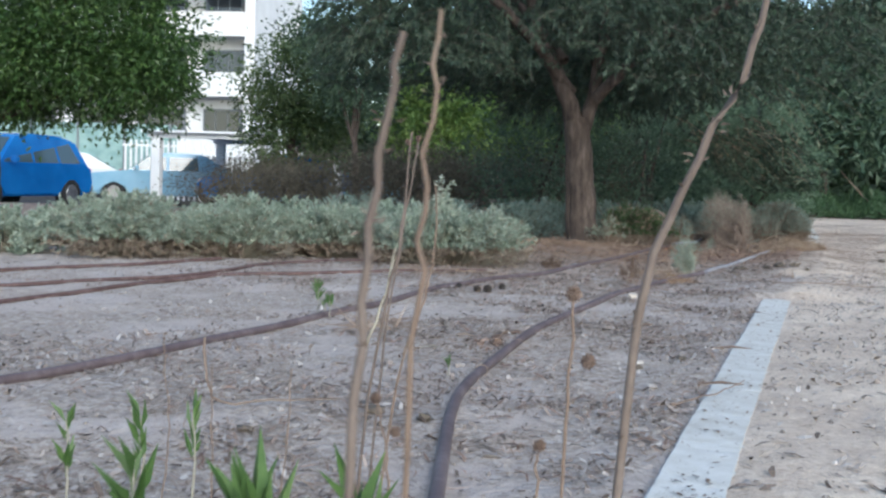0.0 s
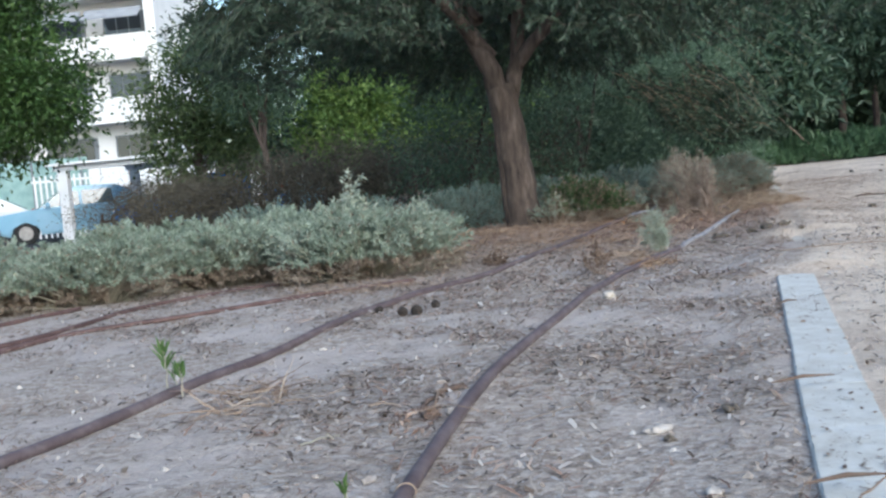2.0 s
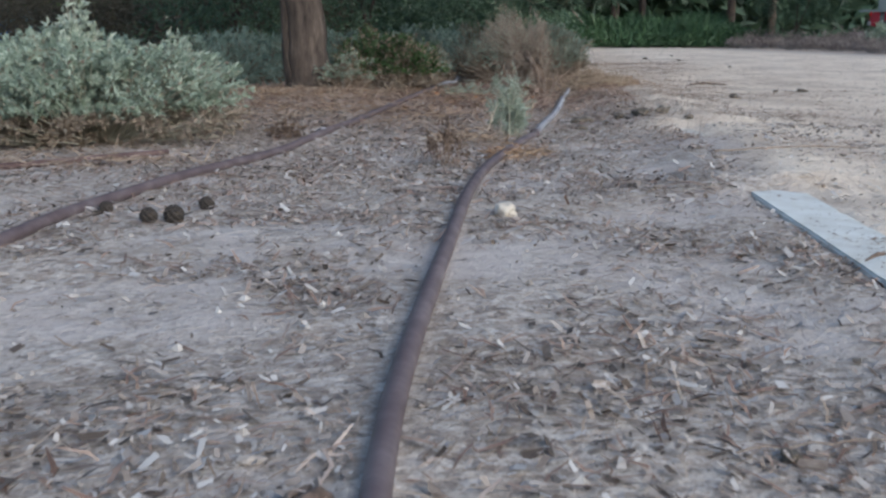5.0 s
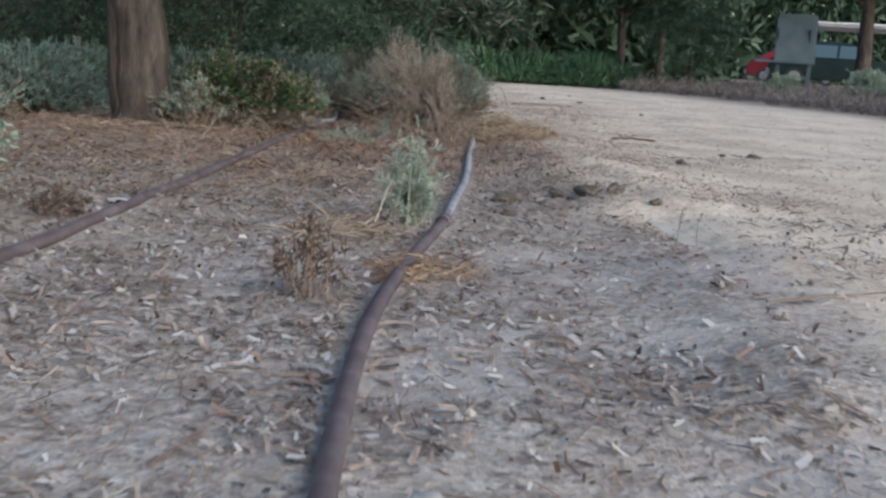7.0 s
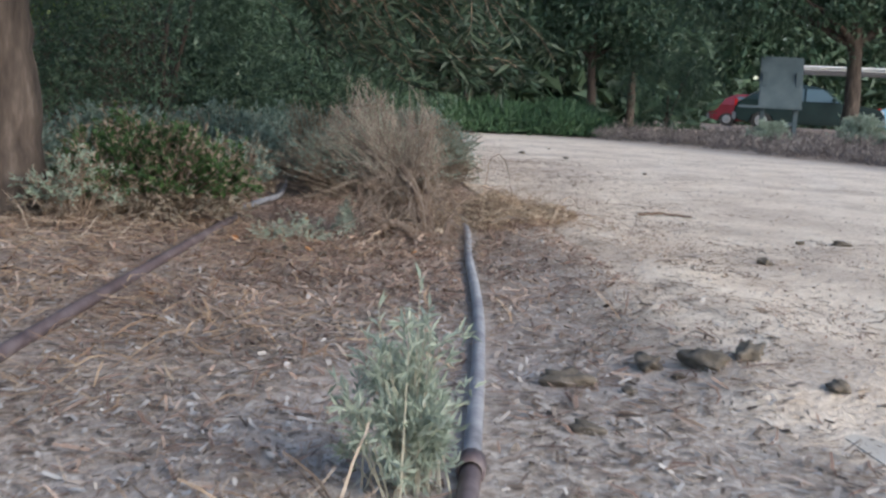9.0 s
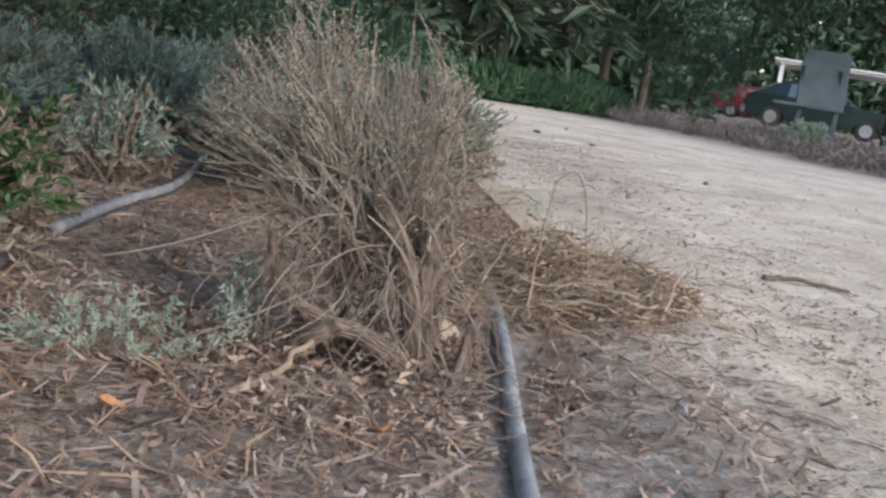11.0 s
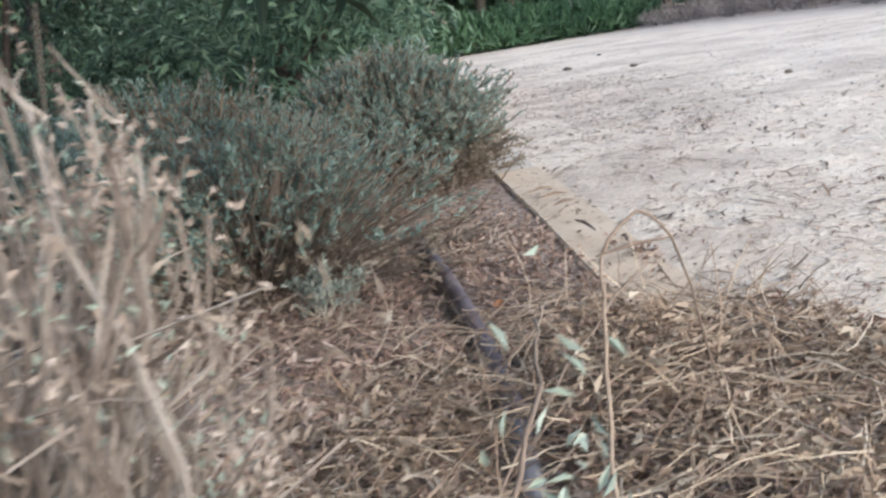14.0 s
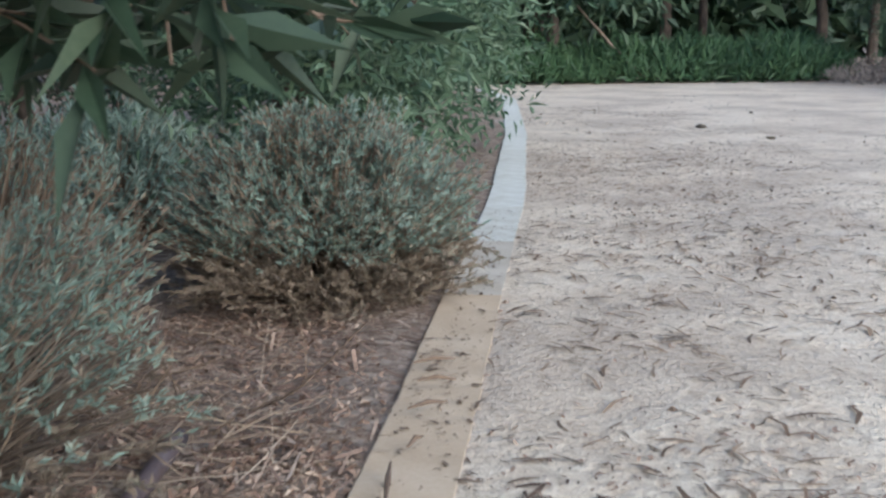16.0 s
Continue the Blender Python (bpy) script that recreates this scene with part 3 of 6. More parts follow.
bush("sage_clump", "low straggling silver sage shoots on the litter", "plant", (1.86, 7.71), .022, .02, .10, M_SAGE2, M_GREYTWIG, thick=.6, n=16, per=60, L=.0075, W=.0022, low=.4, seed=74)
bush("sage_clump", "silver sage regrowth under the dry stems", "plant", (2.31, 8.66), .06, .05, .09, M_LAVPALE, M_GREYTWIG, n=22, per=40, L=.010, W=.0026, low=.4, seed=75)
bush("brown_weed", "dry dark brown weed standing on the bare soil", "plant", (1.10, 5.39), .048, .045, .12, M_LITTER, M_TWIG, thick=.7, n=38, per=12, L=.010, W=.004, low=.3, seed=76)
bush("brown_weed", "low dry brown tuft beside the pipe", "plant", (.80, 6.02), .05, .05, .05, M_LITTER, M_TWIG, n=40, per=14, L=.010, W=.004, low=.3, seed=77)


def fibrous_limb(th, pts, fat, fibres, label="twisted brown branch with shredded bark"):
    """A gnarled branch wrapped in long loose strips of bark."""
    k = 20
    cur = flowing(pts, k, .0016)
    girth = fat * np.linspace(1, .6, k) * RNG.uniform(.85, 1.15, k)
    limb = part("branch", limb_mesh("branch", cur, girth, 9, .10), M_ROOTBARK, th, label)
    for tone, share in ((M_ROOTBARK, .45), (M_TWIG, .3), (M_TWIGPALE, .25)):
        w = int(fibres * share)
        span = RNG.integers(5, 15, w)
        i0 = (RNG.random(w) * (k - 1 - span)).astype(int)
        s = i0[:, None] + span[:, None] * np.linspace(0, 1, 7)[None]
        a = np.clip(s.astype(int), 0, k - 2)
        f = (s - a)[..., None]
        line = cur[a] * (1 - f) + cur[a + 1] * f
        ring = RNG.uniform(0, 2 * np.pi, w)[:, None] + np.linspace(0, 1, 7)[None] * RNG.normal(.5, .5, w)[:, None]
        t = unit(cur[a + 1] - cur[a])
        side = unit(np.cross(t, np.array([.3, .8, .52])))
        up = np.cross(side, t)
        lift = girth[a] * (1 + np.abs(RNG.normal(0, .32, w))[:, None] * np.linspace(-1, 1, 7)[None] ** 2) * 1.02
        line = line + (np.cos(ring)[..., None] * side + np.sin(ring)[..., None] * up) * lift[..., None]
        V, Q = tubes(line, np.array([[.3, .9, 1.1, 1.0, 1.1, .8, .3]]) * .0011 * RNG.uniform(.5, 1.5, (w, 1)), 4)
        part("bark_strip_mass", mesh_np("bark_strip_mass", V, quads=Q), tone, limb)
    return limb


def dead_bush():
    """The half-dead sage: twisted bark-shedding base, a fan of bare grey stems, tan seed heads."""
    bx, by = 2.0, 7.53
    z0 = float(height(bx, by))
    th = thing("dead_sage_bush", "half-dead sage bush with bare grey stems and twisted shredded bark", "bush", (bx, by, z0))
    fibrous_limb(th, [(.010, -.006, -.02), (.004, -.002, .03), (-.004, .002, .07), (-.012, .006, .11), (-.028, .016, .15), (-.046, .05, .19)], .0105, 110)
    fibrous_limb(th, [(.018, -.01, -.02), (.010, -.006, .05), (.005, -.002, .10), (.010, .02, .15), (.012, .05, .19)], .0075, 70)
    fibrous_limb(th, [(.0, -.02, -.01), (-.019, -.035, .025), (-.050, -.022, .049), (-.078, -.008, .060), (-.105, .004, .052), (-.122, .01, .025)], .0090, 150, "arched brown root with shredded bark")
    fibrous_limb(th, [(-.005, .005, .01), (-.040, .006, .038), (-.085, .022, .055), (-.122, .036, .068), (-.146, .05, .094), (-.150, .05, .14)], .0070, 120)
    fibrous_limb(th, [(.03, .03, -.01), (.035, .04, .06), (.02, .05, .12), (.0, .07, .17)], .007, 50)
    fibrous_limb(th, [(-.03, .10, -.01), (-.05, .10, .06), (-.055, .09, .12), (-.05, .08, .18)], .006, 40)
    fibrous_limb(th, [(.03, -.05, .0), (.055, -.01, .055), (.095, .06, .06), (.125, .12, .045), (.15, .15, .03)], .0055, 60, "grey fallen branch shedding bark")
    # bare stems: a dense fan that leans away from the path, and an upright brown tuft
    n = 470
    left = RNG.random(n) < .6
    a, r = RNG.uniform(0, 2 * np.pi, n), np.sqrt(RNG.random(n))
    cx, cy = np.where(left, -.11, .0), np.where(left, .16, .10)
    tips = np.stack([cx + np.where(left, .115, .075) * r * np.cos(a), cy + .13 * r * np.sin(a), np.where(left, .355, .335) - .13 * r ** 2 + RNG.normal(0, .028, n)], 1)
    low = RNG.random(n) < .05
    tips[low] = np.stack([RNG.uniform(-.22, .10, low.sum()), RNG.uniform(.05, .24, low.sum()), RNG.uniform(.14, .24, low.sum())], 1)
    head = np.stack([np.where(left, -.055, .0), np.where(left, .085, .065), np.full(n, .155)], 1) + RNG.normal(size=(n, 3)) * (.022, .022, .025)
    mid = head * .5 + tips * .5 + (0, 0, .012) + RNG.normal(size=(n, 3)) * .010
    C = bezier(head, mid, tips, 7)
    C[:, 1:-1] += RNG.normal(size=C[:, 1:-1].shape) * .0030
    V, Q = tubes(C, np.linspace(.00085, .00045, 7)[None] * RNG.uniform(.6, 1.7, n)[:, None], 4)
    part("stem_mass", mesh_np("stem_mass", V, quads=Q), M_DEADSTEM, th, "bare grey upright stems")
    # short forked side twigs on the stems
    m = 700
    q, k = RNG.integers(0, n, m), RNG.integers(3, 6, m)
    p0 = C[q, k]
    e = p0 + unit(unit(C[q, k + 1] - C[q, k]) + RNG.normal(size=(m, 3)) * .55) * RNG.uniform(.012, .045, m)[:, None]
    V, Q = tubes(bezier(p0, (p0 + e) / 2 + RNG.normal(size=(m, 3)) * .004, e, 4), np.linspace(.0007, .0004, 4)[None], 3)
    part("side_twig_mass", mesh_np("side_twig_mass", V, quads=Q), M_DEADSTEM, th, "fine forked grey twigs")
    # curling dry twigs that hang from the head to the ground
    m = 170
    p0 = np.stack([RNG.uniform(-.14, .06, m), RNG.uniform(-.01, .15, m), RNG.uniform(.06, .18, m)], 1)
    e = p0 + np.stack([RNG.normal(-.02, .06, m), RNG.normal(-.03, .05, m), -RNG.uniform(.03, .15, m)], 1)
    e[:, 2] = np.maximum(e[:, 2], .004)
    C2 = bezier(p0, (p0 + e) / 2 + RNG.normal(size=(m, 3)) * .035, e, 7)
    C2[..., 2] = np.maximum(C2[..., 2], .003)
    V, Q = tubes(C2, np.linspace(.0010, .0005, 7)[None] * RNG.uniform(.5, 1.5, m)[:, None], 4)
    part("twig_tangle_mass", mesh_np("twig_tangle_mass", V, quads=Q), M_TWIGPALE, th, "tangled pale dry twigs")
    m = 260
    p0 = np.array([-.03, .09, .13]) + RNG.normal(size=(m, 3)) * (.06, .05, .035)
    e = p0 + unit(RNG.normal(size=(m, 3)) * (1, 1, .7)) * RNG.uniform(.03, .08, m)[:, None]
    e[:, 2] = np.abs(e[:, 2])
    V, Q = tubes(bezier(p0, (p0 + e) / 2 + RNG.normal(size=(m, 3)) * .025, e, 6), np.linspace(.0009, .0004, 6)[None] * RNG.uniform(.5, 1.5, m)[:, None], 4)
    part("twig_tangle_mass", mesh_np("twig_tangle_mass", V, quads=Q), M_TWIG, th, "tangled brown dry twigs")
    # the long bent branch that ends in a green sprig, and the sprig over the path
    for pts, r in (([(-.06, .07, .16), (-.10, .05, .165), (-.135, .03, .15), (-.165, .02, .10), (-.185, .015, .06)], .0019), ([(-.02, .02, .13), (-.05, -.02, .10), (-.035, -.05, .05), (.0, -.06, .015)], .0016),
                   ([(.01, .06, .17), (.05, .04, .20), (.10, .03, .215), (.13, .03, .20)], .0013), ([(-.03, .05, .14), (.01, .02, .08), (.03, -.03, .03)], .0016)):
        V, Q = tubes(flowing(pts, 14, .0012)[None], np.linspace(r, r * .5, 14)[None], 5)
        part("bent_branch", mesh_np("bent_branch", V, quads=Q, smooth=True), M_TWIGPALE, th, "pale bent dry branch")
    for at, m in (((-.185, .015, .055), 170), ((.135, .03, .20), 40)):
        P = np.array(at) + RNG.normal(size=(m, 3)) * (.010, .010, .024)
        V, T = leaves(P, RNG.normal(size=P.shape) + (0, 0, .6), RNG.uniform(.006, .012, m), .0026)
        part("sprig_leaf_mass", mesh_np("sprig_leaf_mass", V, T), M_SAGE2, th, "pale silver-green leafy sprig")
    # seed heads and the few living leaves at the tips
    q = RNG.choice(RNG.permutation(n)[:170], 2800)
    t = RNG.uniform(.70, 1.02, len(q))[:, None]
    P = C[q, -3] * (1 - t) + C[q, -1] * t + RNG.normal(size=(len(q), 3)) * .0045
    V, T = leaves(P, RNG.normal(size=P.shape) + (0, 0, .9), RNG.uniform(.003, .0052, len(P)), .0021)
    part("seed_head_mass", mesh_np("seed_head_mass", V, T), M_TAN, th, "dry pinkish-tan seed heads")
    q = RNG.integers(0, n, 5200)
    q = q[(tips[q, 0] < -.04) | (RNG.random(len(q)) < .3)]
    t = RNG.uniform(.2, 1.0, len(q))[:, None]
    P = C[q, -4] * (1 - t) + C[q, -1] * t + RNG.normal(size=(len(q), 3)) * .004
    V, T = leaves(P, RNG.normal(size=P.shape) + (0, 0, .9), RNG.uniform(.003, .0062, len(P)), .0017)
    part("foliage", mesh_np("foliage", V, T), M_SAGE2, th, "sparse grey-green leaves")
    # brown withered heart
    P = np.array([.0, .10, .20]) + RNG.normal(size=(2200, 3)) * (.045, .045, .045)
    V, T = leaves(P, RNG.normal(size=P.shape) + (0, 0, .5), RNG.uniform(.004, .009, len(P)), .002)
    part("dry_foliage", mesh_np("dry_foliage", V, T), M_LAVDRY, th, "withered brown foliage")


dead_bush()


def twig_pile(name, label, at, rx, ry, h, n, material, L=(.03, .11), r=.0007, kinds="pile"):
    z0 = float(height(*at))
    a, q = RNG.uniform(0, 2 * np.pi, n), np.sqrt(RNG.random(n))
    p = np.stack([rx * q * np.cos(a), ry * q * np.sin(a), np.zeros(n)], 1)
    p[:, 2] = height(at[0] + p[:, 0], at[1] + p[:, 1]) - z0 + RNG.random(n) * h * (1 - q * .8) + .004
    d = unit(RNG.normal(size=(n, 3)) * (1, 1, .3))
    step = RNG.uniform(*L, n)[:, None] / 7
    line = [p]
    for _ in range(7):
        d = unit(d + RNG.normal(size=(n, 3)) * (.13, .13, .09))
        q = line[-1] + d * step
        q[:, 2] = np.clip(q[:, 2], height(at[0] + q[:, 0], at[1] + q[:, 1]) - z0 + .002, None)
        line.append(q)
    V, Q = tubes(np.stack(line, 1), np.linspace(1, .45, 8)[None] * r * RNG.uniform(.5, 1.5, n)[:, None], 3)
    return solo(name, mesh_np(name, V, quads=Q), material, label, kinds, (*at, z0), kind="stuff")


twig_pile("twig_litter", "heap of pale dry twigs and straw beside the dead bush", (2.33, 7.97), .26, .26, .085, 1300, M_HAY, (.03, .10), .0007)
twig_pile("twig_litter", "tan dry stems lying over the buried kerb", (2.46, 8.22), .22, .26, .06, 800, M_HAY, (.03, .10), .0007)
twig_pile("twig_litter", "brown dry twigs under the dead bush", (1.97, 7.44), .24, .16, .04, 380, M_TWIGPALE, (.03, .09))
twig_pile("twig_litter", "brown dry twigs in the heap", (2.37, 8.06), .26, .28, .05, 420, M_TWIG)
twig_pile("twig_litter", "brown dry twigs under the lavender", (2.25, 8.62), .3, .2, .04, 420, M_TWIG)
twig_pile("twig_litter", "tan and brown twigs between the lavender and the kerb", (2.55, 9.05), .16, .38, .015, 200, M_STRAW, (.04, .13))
twig_pile("twig_litter", "brown twigs reaching out of the lavender", (2.42, 8.95), .20, .24, .06, 170, M_TWIG, (.08, .20), .0013)
twig_pile("twig_litter", "thin dry twigs round the trunk", (1.1, 7.65), .42, .26, .03, 420, M_STRAW, (.04, .12), .0009)
twig_pile("twig_litter", "tan straw tuft beside the pipe", (1.27, 5.84), .09, .07, .045, 190, M_STRAW, (.03, .09), .0013)
twig_pile("twig_litter", "straw tuft over the pipe", (1.30, 5.52), .07, .06, .035, 130, M_STRAWGOLD, (.03, .09), .0010)
twig_pile("twig_litter", "pale straw tuft beside the pipe", (.22, 3.68), .08, .13, .04, 90, M_STRAW, (.04, .12), .0012)
twig_pile("twig_litter", "straw along the foot of the sage", (.30, 5.50), .30, .07, .02, 130, M_STRAW, (.04, .10), .0012)

# ---- pipes ----


PIPE_LINES = []


def pipe(label, pts, r, material, lift=.0):
    """A smooth watering pipe lying on the ground through the given places."""
    PIPE_LINES.append(pts)
    p = np.array(pts, float)
    s = np.r_[0, np.cumsum(np.hypot(*np.diff(p, axis=0).T))]
    t = np.arange(0, s[-1], .03)
    # Catmull-Rom through the places
    x, y = np.interp(t, s, p[:, 0]), np.interp(t, s, p[:, 1])
    for _ in range(45):
        x[1:-1], y[1:-1] = (x[:-2] + 2 * x[1:-1] + x[2:]) / 4, (y[:-2] + 2 * y[1:-1] + y[2:]) / 4
    h = height(x, y)
    for _ in range(30):
        h[1:-1] = (h[:-2] + h[1:-1] * 2 + h[2:]) / 4
    h = np.maximum(h, height(x, y) - .008)
    line = np.stack([x, y, h + r * .75 + lift], 1)
    tip, tail = (line[0] - line[1]) * .01, (line[-1] - line[-2]) * .01
    line = np.concatenate([[line[0] + tip], line, [line[-1] + tail]])
    V, Q = tubes(line[None], np.r_[.0008, np.full(len(x), r), .0008][None], 14)
    return solo("irrigation_pipe", mesh_np("irrigation_pipe", V, quads=Q, smooth=True), material, label, "pipe", group="irrigation pipes")


PIPE_A = [(.46, 1.1), (.485, 1.8), (.475, 2.4), (.475, 2.70), (.505, 2.90), (.555, 3.2), (.615, 3.50), (.68, 3.77), (.79, 4.13), (.925, 4.56), (.98, 4.74), (1.08, 5.06), (1.17, 5.30), (1.28, 5.55), (1.46, 5.90), (1.50, 6.0),
          (1.61, 6.25), (1.78, 6.65), (1.87, 6.88), (1.98, 7.18), (2.04, 7.34), (2.10, 7.49), (2.18, 7.68), (2.26, 7.90), (2.33, 8.10), (2.42, 8.41), (2.49, 8.72), (2.54, 8.97)]
pipe("dusty purple-brown plastic pipe lying on the soil", [q for q in PIPE_A if q[1] < 6.01], .0105, M_PIPE)
pipe("bleached grey plastic pipe running under the dead bush", [q for q in PIPE_A if 5.99 < q[1] < 8.2], .0095, M_PIPEBLUE, .001)
pipe("brown plastic pipe half hidden in the litter", [q for q in PIPE_A if q[1] > 8.05], .0105, M_PIPE, .008)
pipe("dusty purple-brown plastic pipe lying on the soil", [(-.7, 1.8), (-.4, 2.5), (-.2, 3.05), (-.11, 3.35), (-.01, 3.63), (.11, 4.02), (.19, 4.22), (.27, 4.54), (.37, 4.90), (.49, 5.16), (.65, 5.50), (.78, 5.79), (.91, 6.11), (1.10, 6.6),
                                                            (1.17, 6.8), (1.47, 7.52), (1.59, 7.84), (1.67, 8.07)], .0105, M_PIPE)
pipe("bleached grey pipe between the bushes", [(1.67, 8.07), (1.76, 8.34), (1.90, 8.64), (2.01, 9.03), (2.1, 9.4)], .0088, M_PIPEBLUE, .010)
pipe("thin dusty red-brown watering pipe", [(-1.5, 2.9), (-.91, 3.9), (-.62, 4.80), (-.52, 5.01), (-.18, 5.14), (-.01, 5.32), (.21, 5.52), (.5, 5.75)], .0080, M_PIPERED)
pipe("thin dusty red-brown watering pipe", [(-1.8, 3.5), (-1.09, 4.3), (-.78, 4.75), (-.62, 4.87), (-.52, 5.22), (-.46, 5.6), (-.20, 5.95), (.2, 6.2)], .0080, M_PIPERED)
pipe("thin dusty red-brown watering pipe", [(-2.2, 3.8), (-1.35, 4.84), (-1.03, 5.18), (-.7, 5.7)], .0080, M_PIPERED)


def collar(at, turn, material):
    c = np.array([[(0, -.018, 0), (0, -.016, 0), (0, .016, 0), (0, .018, 0)]])
    V, Q = tubes(c, np.array([[.0115, .0145, .0145, .0115]]), 14)
    solo("pipe_joint", mesh_np("pipe_joint", V, quads=Q, smooth=True), material, "dusty plastic pipe joint", "pipe joint", (*at, float(height(*at)) + .010), turn)


collar((1.50, 6.0), -25, M_PIPE)
collar((.91, 6.13), -22, M_PIPEBLUE)


def tie(at, turn):
    a = np.linspace(0, 2 * np.pi, 18)
    loop = np.stack([np.cos(a) * .0125, np.sin(a * 2) * .004, np.sin(a) * .0125], 1)
    V, Q = tubes(loop[None], np.full((1, 18), .0010), 5)
    solo("straw_tie", mesh_np("straw_tie", V, quads=Q), M_STRAW, "dry straw looped round the pipe", "straw", (*at, float(height(*at)) + .010), turn)


tie((.52, 2.97), -12)

# ---- the tree ----


def leaf_blade(L, W, bend, material):
    """A narrow pointed leaf with a folded midrib and a bent tip."""
    s = np.linspace(0, 1, 8)
    w = W * np.sin(np.pi * s ** .8) * .5 + .0004
    mid = np.stack([np.zeros(8), s * L, -bend * L * s ** 2], 1)
    V = np.concatenate([mid - np.stack([w, 0 * w, -w * .35], 1), mid, mid + np.stack([w, 0 * w, w * .35], 1)])
    i = np.arange(7)
    Q = np.concatenate([np.stack([i + o, i + o + 1, i + o + 9, i + o + 8], 1) for o in (0, 8)])
    me = mesh_np("leaf", V, quads=Q, smooth=True)
    me.materials.append(material)
    return me


blades = [leaf_blade(L, W, b, M_OLIVE if i % 5 else M_OLIVEPALE) for i, (L, W, b) in enumerate(((.058, .012, .18), (.048, .011, .05), (.062, .013, .28), (.042, .010, -.1), (.053, .012, .2)))]


def olive_tree():
    global RNG
    bx, by = 1.07, 7.98
    z0 = float(height(bx, by)) - .03
    th = thing("olive_tree", "tall olive tree with a leaning rough brown trunk and drooping foliage", "tree", (bx, by, z0))
    cur = flowing([(0, 0, 0), (-.012, .0, .3), (-.035, .0, .58), (-.075, .0, .82)], 18, .003)
    part("trunk", limb_mesh("trunk", cur, np.interp(np.linspace(0, 1, 18), [0, .08, .25, .8, 1], [.116, .100, .092, .086, .078]), 22, .045), M_BARK, th)
    side = flowing([(-.072, -.03, -.02), (-.088, -.03, .35), (-.105, -.02, .75)], 12, .003)
    part("trunk", limb_mesh("trunk", side, np.linspace(.034, .024, 12), 10, .05), M_BARK, th)
    limbs = [([(-.06, .0, .74), (-.13, .01, .98), (-.27, .03, 1.22), (-.40, .05, 1.6), (-.55, .1, 2.4)], .066),
             ([(-.03, .03, .72), (.05, .05, 1.0), (.12, .1, 1.6), (.3, .2, 2.5)], .055),
             ([(.05, .02, .95), (.35, -.05, 1.3), (.9, -.1, 1.6), (1.5, .1, 1.75)], .04),
             ([(-.1, .05, 1.0), (-.5, -.3, 1.45), (-1.0, -.5, 1.8), (-1.4, -.6, 1.9)], .04),
             ([(.05, .05, 1.2), (.3, .6, 1.6), (.6, 1.2, 1.9), (.8, 1.6, 2.0)], .04),
             ([(-.15, .05, 1.2), (-.6, .5, 1.8), (-1.0, .9, 2.2), (-1.3, 1.2, 2.3)], .035)]
    for pts, r in limbs:
        part("limb", limb_mesh("limb", flowing(pts, 12, .008), np.linspace(r, r * .3, 12), 9, .04), M_BARK, th)
    # hanging shoots: starts in the crown, drooping ends
    n = 4400
    a, q = RNG.uniform(0, 2 * np.pi, n), np.sqrt(RNG.random(n))
    cx, cy = .22 + 2.0 * q * np.cos(a), .75 + 1.75 * q * np.sin(a)
    low = .95 + .20 * np.sin(cx * 2.3 + 1) + .18 * np.cos(cy * 2.9) - .32 * smooth01((cx - .5) / 1.0) + .35 * (lattice(cx * 2.5 + 30, cy * 2.5 + 30, 8) - .5) + .22 * smooth01((-.3 - cx) / .4)
    gap = lattice(cx * 1.6 + 7, cy * 1.6 + 3, 9)
    top = 2.9 - .9 * q ** 2
    cz = low + (top - low) * RNG.random(n) ** 2.2
    keep = (gap > .16) | (cz > 1.6)
    P = np.stack([cx, cy, cz], 1)[keep]
    n = len(P)
    d = np.stack([np.cos(a[keep]) * .5, np.sin(a[keep]) * .5, np.full(n, -.25)], 1) + RNG.normal(size=(n, 3)) * .5
    ln = RNG.uniform(.18, .38, n)[:, None]
    E = P + unit(d) * ln - (0, 0, .06)
    high = E[:, 2] > .80 + .24 * smooth01((-.3 - P[:, 0]) / .4) + .26 * smooth01((P[:, 0] - .3) / .8) + .45 * np.exp(-((P[:, 0] + .12) / .30) ** 2) * (P[:, 1] < .3)
    P, d, ln, E = P[high], d[high], ln[high], E[high]
    n = len(P)
    C = bezier(P, P + unit(d) * ln * .5 + (0, 0, .04), E, 5)
    V, Q = tubes(C, np.linspace(.0030, .0010, 5)[None], 3)
    part("twig_mass", mesh_np("twig_mass", V, quads=Q), M_OLIVETWIG, th)
    per = 36
    t = RNG.uniform(0, 3.999, (n, per))
    i0 = t.astype(int)
    f = (t - i0)[..., None]
    rows = np.arange(n)[:, None]
    LP = (C[rows, i0] * (1 - f) + C[rows, i0 + 1] * f).reshape(-1, 3)
    LD = (unit(C[rows, i0 + 1] - C[rows, i0]) + RNG.normal(size=(n, per, 3)) * .6 - (0, 0, .45)).reshape(-1, 3)
    V, T = leaves(LP, LD, RNG.uniform(.032, .058, len(LP)), RNG.uniform(.011, .017, len(LP)), fold=.15, droop=.1)
    part("crown", mesh_np("crown", V, T), M_OLIVE, th, "dense narrow dark olive leaves")
    # foliage hanging low over the bed and the kerb, with a random stream of its own
    stream, RNG = RNG, np.random.default_rng(21)
    n, per = 64, 30
    E = np.stack([RNG.uniform(2.08, 2.72, n) - bx, RNG.uniform(8.30, 8.95, n) - by, .44 + .16 * RNG.random(n) - z0], 1)
    near = np.stack([RNG.uniform(2.34, 2.74, 18) - bx, RNG.uniform(8.28, 8.55, 18) - by, RNG.uniform(.408, .442, 18) - z0], 1)
    E = np.concatenate([E, near])
